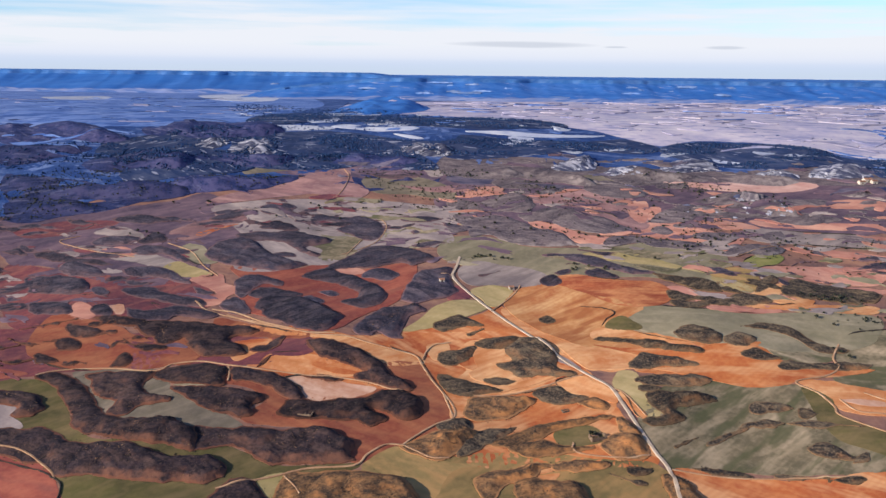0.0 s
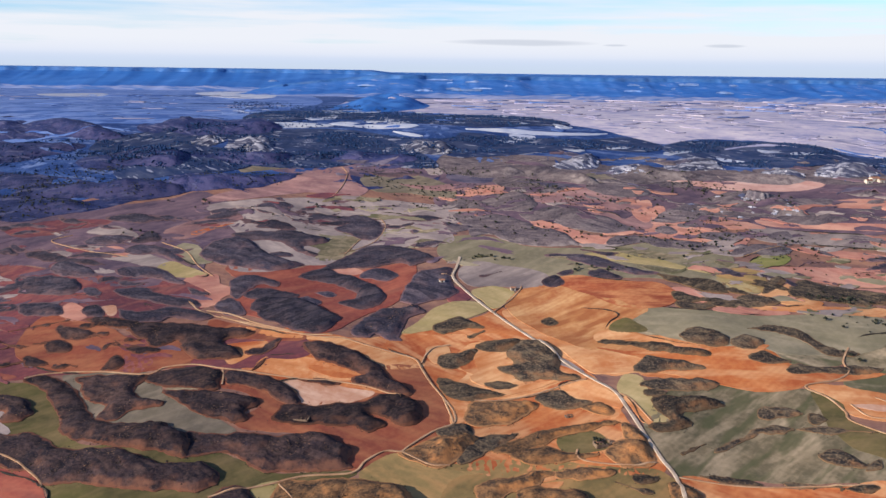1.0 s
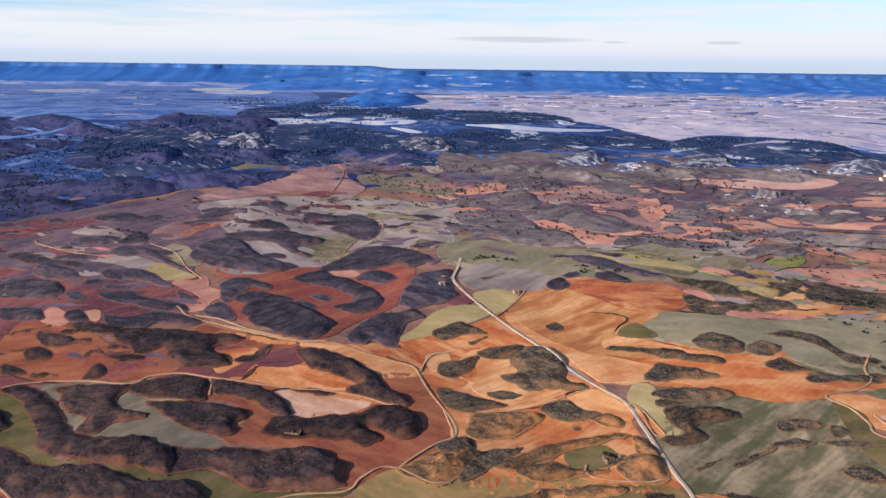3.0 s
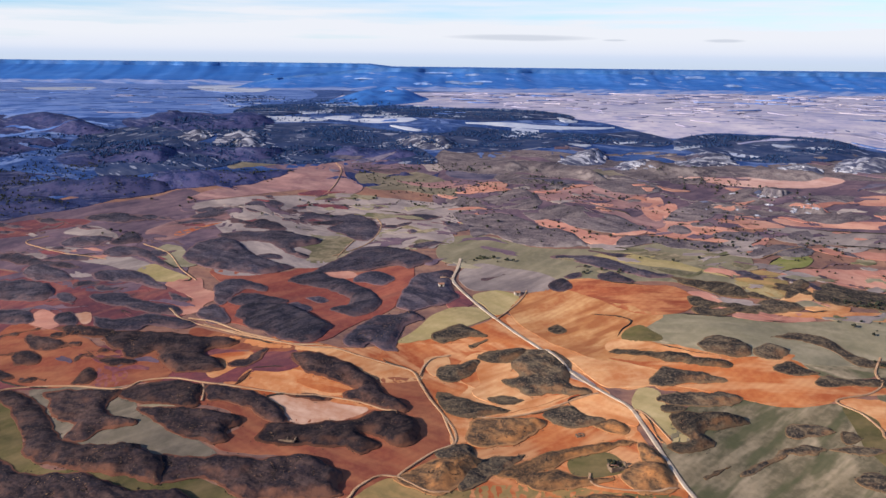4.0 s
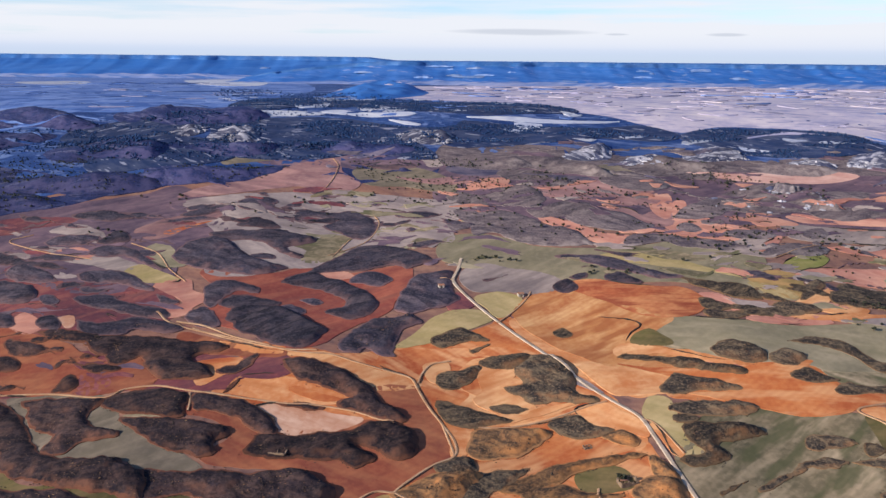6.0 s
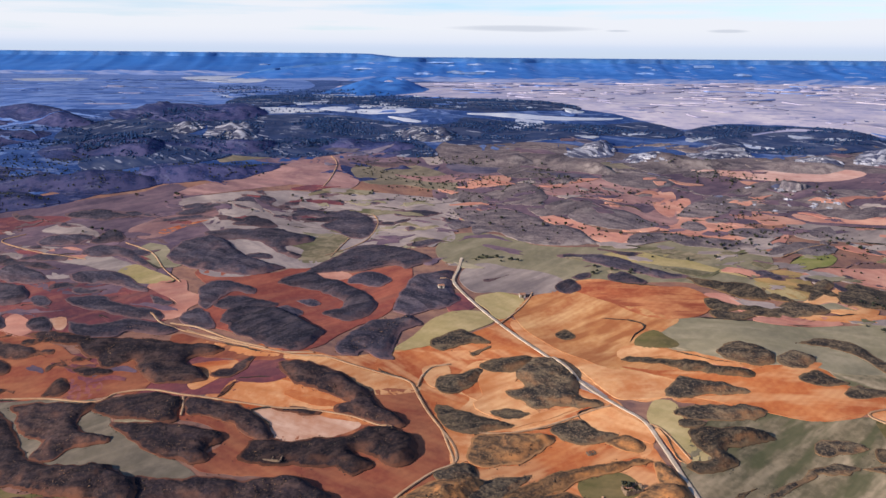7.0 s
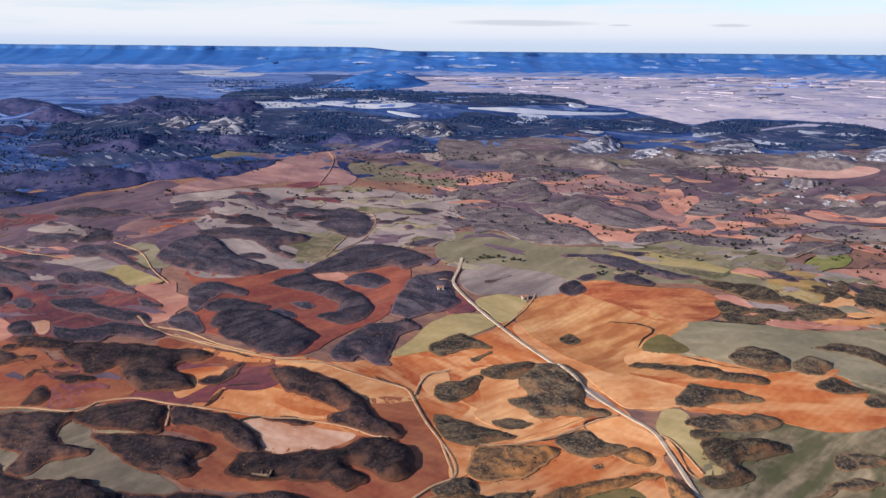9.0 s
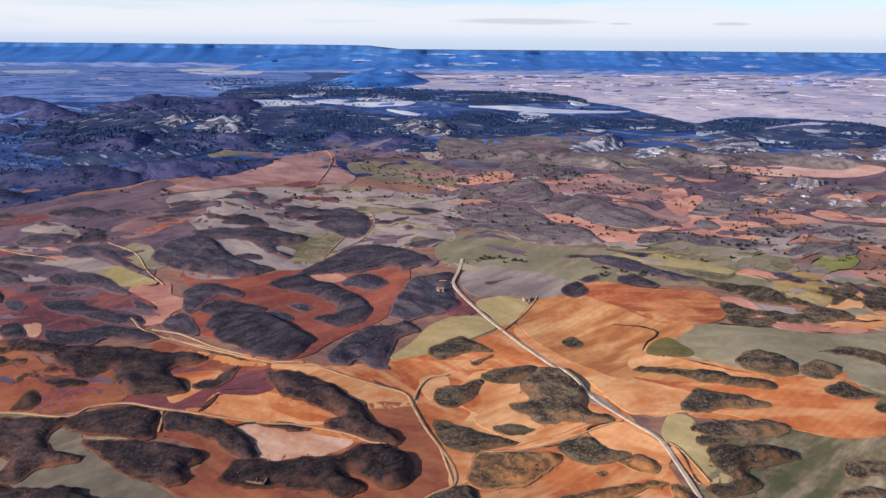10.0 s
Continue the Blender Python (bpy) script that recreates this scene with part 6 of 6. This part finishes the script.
def broken_wall(length, thick, height, seed):
    """A masonry wall whose top is broken away unevenly."""
    rng = np.random.RandomState(seed)
    n = 12
    tops = height * np.clip(0.75 + 0.35 * rng.normal(0, 1, n + 1), 0.25, 1.15)
    v, f = [], []
    for i in range(n + 1):
        x = length * (i / n - 0.5)
        v += [(x, -thick / 2, -1), (x, thick / 2, -1), (x, thick / 2, tops[i]), (x, -thick / 2, tops[i] * rng.uniform(0.92, 1))]
    for i in range(n):
        a = i * 4
        f += [(a, a + 4, a + 7, a + 3), (a + 3, a + 7, a + 6, a + 2), (a + 2, a + 6, a + 5, a + 1)]
    f += [(0, 3, 2, 1), (n * 4, n * 4 + 1, n * 4 + 2, n * 4 + 3)]
    return v, f


def ruin(x, y, turn, wide, deep, height, label):
    thing = new("ruined_house")
    for k, (px, py, rot, length) in enumerate(((0, -deep / 2, 0, wide), (0, deep / 2, 0, wide), (-wide / 2, 0, 90, deep), (wide / 2, 0, 90, deep), (wide * 0.12, 0, 90, deep))):
        w = child("wall", *broken_wall(length, 0.7, height * (0.6 if k == 4 else 1), 5 + k), M["stone"], thing)
        w.matrix_basis = pose(px, py, 0, 0, 0, rot)
    roof = child("roof_remnant", *box(-wide * 0.48, -wide * 0.1, -deep * 0.5, 0.1, height * 0.7, height * 0.78), M["tile"], thing, "collapsed remains of a tiled roof")
    roof.matrix_basis = pose(0, 0, 0.2, -16, 6, 0)
    rng = np.random.RandomState(3)
    q = rng.normal(0, 1, (40, 2)) * (wide * 0.35, deep * 0.4)
    rubble = clumps("rubble", np.c_[q, rng.uniform(-0.1, 0.3, 40)], rng.uniform(0.25, 0.7, 40), M["stone"], 0.6)
    rubble.parent = thing
    thing.matrix_basis = pose(x, y, float(surface(x, y)[0]) + 0.2, 0, 0, turn)
    return tagged(thing, label, "ruin")


def sheepfold(x, y, turn, wide, deep):
    thing = new("sheepfold")
    for k, (px, py, rot, length) in enumerate(((0, -deep / 2, 0, wide), (0, deep / 2, 0, wide), (-wide / 2, 0, 90, deep), (wide / 2, 0, 90, deep), (0, 0, 90, deep))):
        w = child("wall", *broken_wall(length, 0.8, 1.0, 31 + k), M["stone"], thing)
        w.matrix_basis = pose(px, py, 0, 0, 0, rot)
    thing.matrix_basis = pose(x, y, float(surface(x, y)[0]) + 0.1, 0, 0, turn)
    return tagged(thing, "roofless dry-stone sheepfold on a scrub hill", "fold")


def barn(x, y, turn, wide, deep, height):
    thing = new("farm_barn")
    v = [(sx * wide / 2, sy * deep / 2, z) for z in (-1, height) for sx, sy in ((-1, -1), (1, -1), (1, 1), (-1, 1))]
    v += [(-wide / 2, 0, height + deep * 0.25), (wide / 2, 0, height + deep * 0.25)]
    child("wall", v, [(0, 1, 5, 4), (1, 2, 6, 9, 5), (2, 3, 7, 6), (3, 0, 4, 8, 7)], M["plaster"], thing)
    for s in (-1, 1):
        e, h0, h1 = 0.4, height - 0.12, height + deep * 0.25 + 0.1
        r = [(-wide / 2 - e, s * (deep / 2 + e), h0), (wide / 2 + e, s * (deep / 2 + e), h0), (wide / 2 + e, 0, h1), (-wide / 2 - e, 0, h1)]
        r += [(a, b, c + 0.18) for a, b, c in r]
        child("roof", r, [(0, 1, 2, 3), (7, 6, 5, 4), (0, 4, 5, 1), (1, 5, 6, 2), (2, 6, 7, 3), (3, 7, 4, 0)], M["tile"], thing)
    child("door", *box(-1.1, 1.1, -deep / 2 - 0.06, -deep / 2 + 0.05, 0, 2.3), M["bark"], thing, "dark wooden door")
    thing.matrix_basis = pose(x, y, float(surface(x, y)[0]) + 0.2, 0, 0, turn)
    return tagged(thing, "small pale farm barn with a tiled roof", "barn", "farm buildings")


def butte(x, y, turn, wide, deep, height):
    """A flat-topped crag: fluted cliff, sloping scrub cap and fallen blocks at its foot."""
    thing = new("rock_butte")
    rng = np.random.RandomState(23)
    n = 40
    a = np.linspace(0, 2 * math.pi, n, endpoint=False)
    flute = 1 + 0.07 * np.where(np.arange(n) % 4 < 2, 1, -1) + rng.normal(0, 0.035, n)
    grow = ((-3.0, 1.25), (height * 0.25, 1.10), (height * 0.55, 1.02), (height, 0.95))
    tilt = np.cos(a) * -0.18 * height
    v = [(math.cos(t) * wide / 2 * k * w, math.sin(t) * deep / 2 * k * w, z + (tilt[i] if z > 0 else 0) * z / height) for z, k in grow for i, (t, w) in enumerate(zip(a, flute))]
    f = [(r * n + i, r * n + (i + 1) % n, r * n + n + (i + 1) % n, r * n + n + i) for r in range(3) for i in range(n)]
    child("cliff", v, f, M["crag"], thing, "fluted grey limestone cliff")
    top = [(p[0] * 1.01, p[1] * 1.01, p[2]) for p in v[-n:]] + [(0, 0, height * 1.12)]
    child("cap", top, [(i, (i + 1) % n, n) for i in range(n)], M["talus"], thing, "scrub-grown flat top")
    for k in range(9):
        b = child("fallen_block", *outcrop(rng.uniform(2, 5), rng.uniform(1.0, 2.6), 2.0, 300 + k), M["rock"], thing)
        b.matrix_basis = pose(rng.uniform(-0.7, 0.8) * wide, -deep * rng.uniform(0.6, 0.95), -0.5, 0, 0, rng.uniform(-40, 40))
    thing.matrix_basis = pose(x, y, float(surface(x, y)[0]) - 0.5, 0, 0, turn)
    return tagged(thing, "flat-topped grey crag with a fluted cliff face", "rock")


ruin(140.6, 590.7, 18, 14, 8, 3.6, "roofless ruined stone house among scrub")
sheepfold(-126.9, 618.5, -8, 13, 8)
barn(-1.6, 880.7, 12, 6, 4.5, 2.6)
barn(82.8, 871.6, 12, 6, 5, 3)
ruin(117.2, 633.9, 18, 6, 4, 1.4, "roofless ruined stone house among scrub")
barn(674.2, 1215.3, 12, 14, 8, 4)
barn(659.5, 1203.9, 12, 10, 7, 4)
barn(680.9, 1207.2, 12, 9, 7, 4)
butte(467.2, 1143.7, -14, 30, 16, 9)


# ---- overgrown banks along the field edges ----
def banks():
    verts, faces = [], []
    for ring in RIMS:
        if ring[:, 1].mean() > 1100:
            continue
        n = len(ring)
        for _ in range(random.choice((0, 0, 1, 1, 2))):
            k0, length = random.randrange(n), int(n * random.uniform(0.08, 0.26))
            if length < 4:
                continue
            c = ring[[(k0 + i) % n for i in range(length)]]
            t = np.gradient(c, axis=0)
            t /= np.maximum(np.linalg.norm(t, axis=1), 1e-6)[:, None]
            if (surface(c[:, 0], c[:, 1]) - rise(c[:, 0], c[:, 1])).max() > 0.4:
                continue
            base = rise(c[:, 0], c[:, 1]) + 0.2 + 0.0005 * c[:, 1]
            first = len(verts)
            for i in range(length):
                w = random.uniform(0.3, 1.0) * min(1, i / 2, (length - 1 - i) / 2) * (0.7 + c[i, 1] / 1400)
                for k, h in ((-1, -0.6), (-0.4, 0.7), (0.35, 0.8), (1, -0.6)):
                    verts.append((c[i, 0] + t[i, 1] * k * w, c[i, 1] - t[i, 0] * k * w, base[i] + h * w * 0.8 + 0.4))
            faces += [(first + i * 4 + j, first + i * 4 + j + 1, first + i * 4 + j + 5, first + i * 4 + j + 4) for i in range(length - 1) for j in range(3)]
    ob = mesh_object("scrub_banks", verts, faces, M["bush"], False)
    tagged(ob, "thin dark overgrown banks along the field edges", "bank", kind="stuff")


banks()


# ---- scrub bushes on the hills ----
def bushes():
    places, sizes, dry = [], [], []
    for ring, height, run in HILLS:
        far = ring[:, 1].mean()
        if far > 1080:
            continue
        if far < 800:
            q = scattered(ring, 0.07)
            dry.append(np.c_[q, surface(q[:, 0], q[:, 1]) + 0.3])
        q = scattered(ring, 0.17 if far < 800 else 0.06)
        pick = ring[np.random.randint(0, len(ring), int(len(ring) * (1.8 if far < 800 else 0.9)))]
        q = np.vstack([q, pick + np.random.normal(0, 1.6, pick.shape)])
        keep = rough_at(q[:, 0], q[:, 1], 13, 3) > -0.12
        q = q[keep]
        if not len(q):
            continue
        places.append(np.c_[q, surface(q[:, 0], q[:, 1]) + 0.35])
        sizes.append(np.random.gamma(3, 0.09, len(q)) + 0.18)
    ob = clumps("scrub_bushes", np.vstack(places), np.concatenate(sizes), M["bush"], 0.75)
    tagged(ob, "dark low scrub bushes dotted over the hills", "scrub", kind="stuff")
    dry = np.vstack(dry)
    ob = clumps("grass_tufts", dry, np.random.gamma(3, 0.10, len(dry)) + 0.2, M["tuft"], 0.6)
    tagged(ob, "dry tan grass tufts among the scrub", "grass", kind="stuff")


bushes()
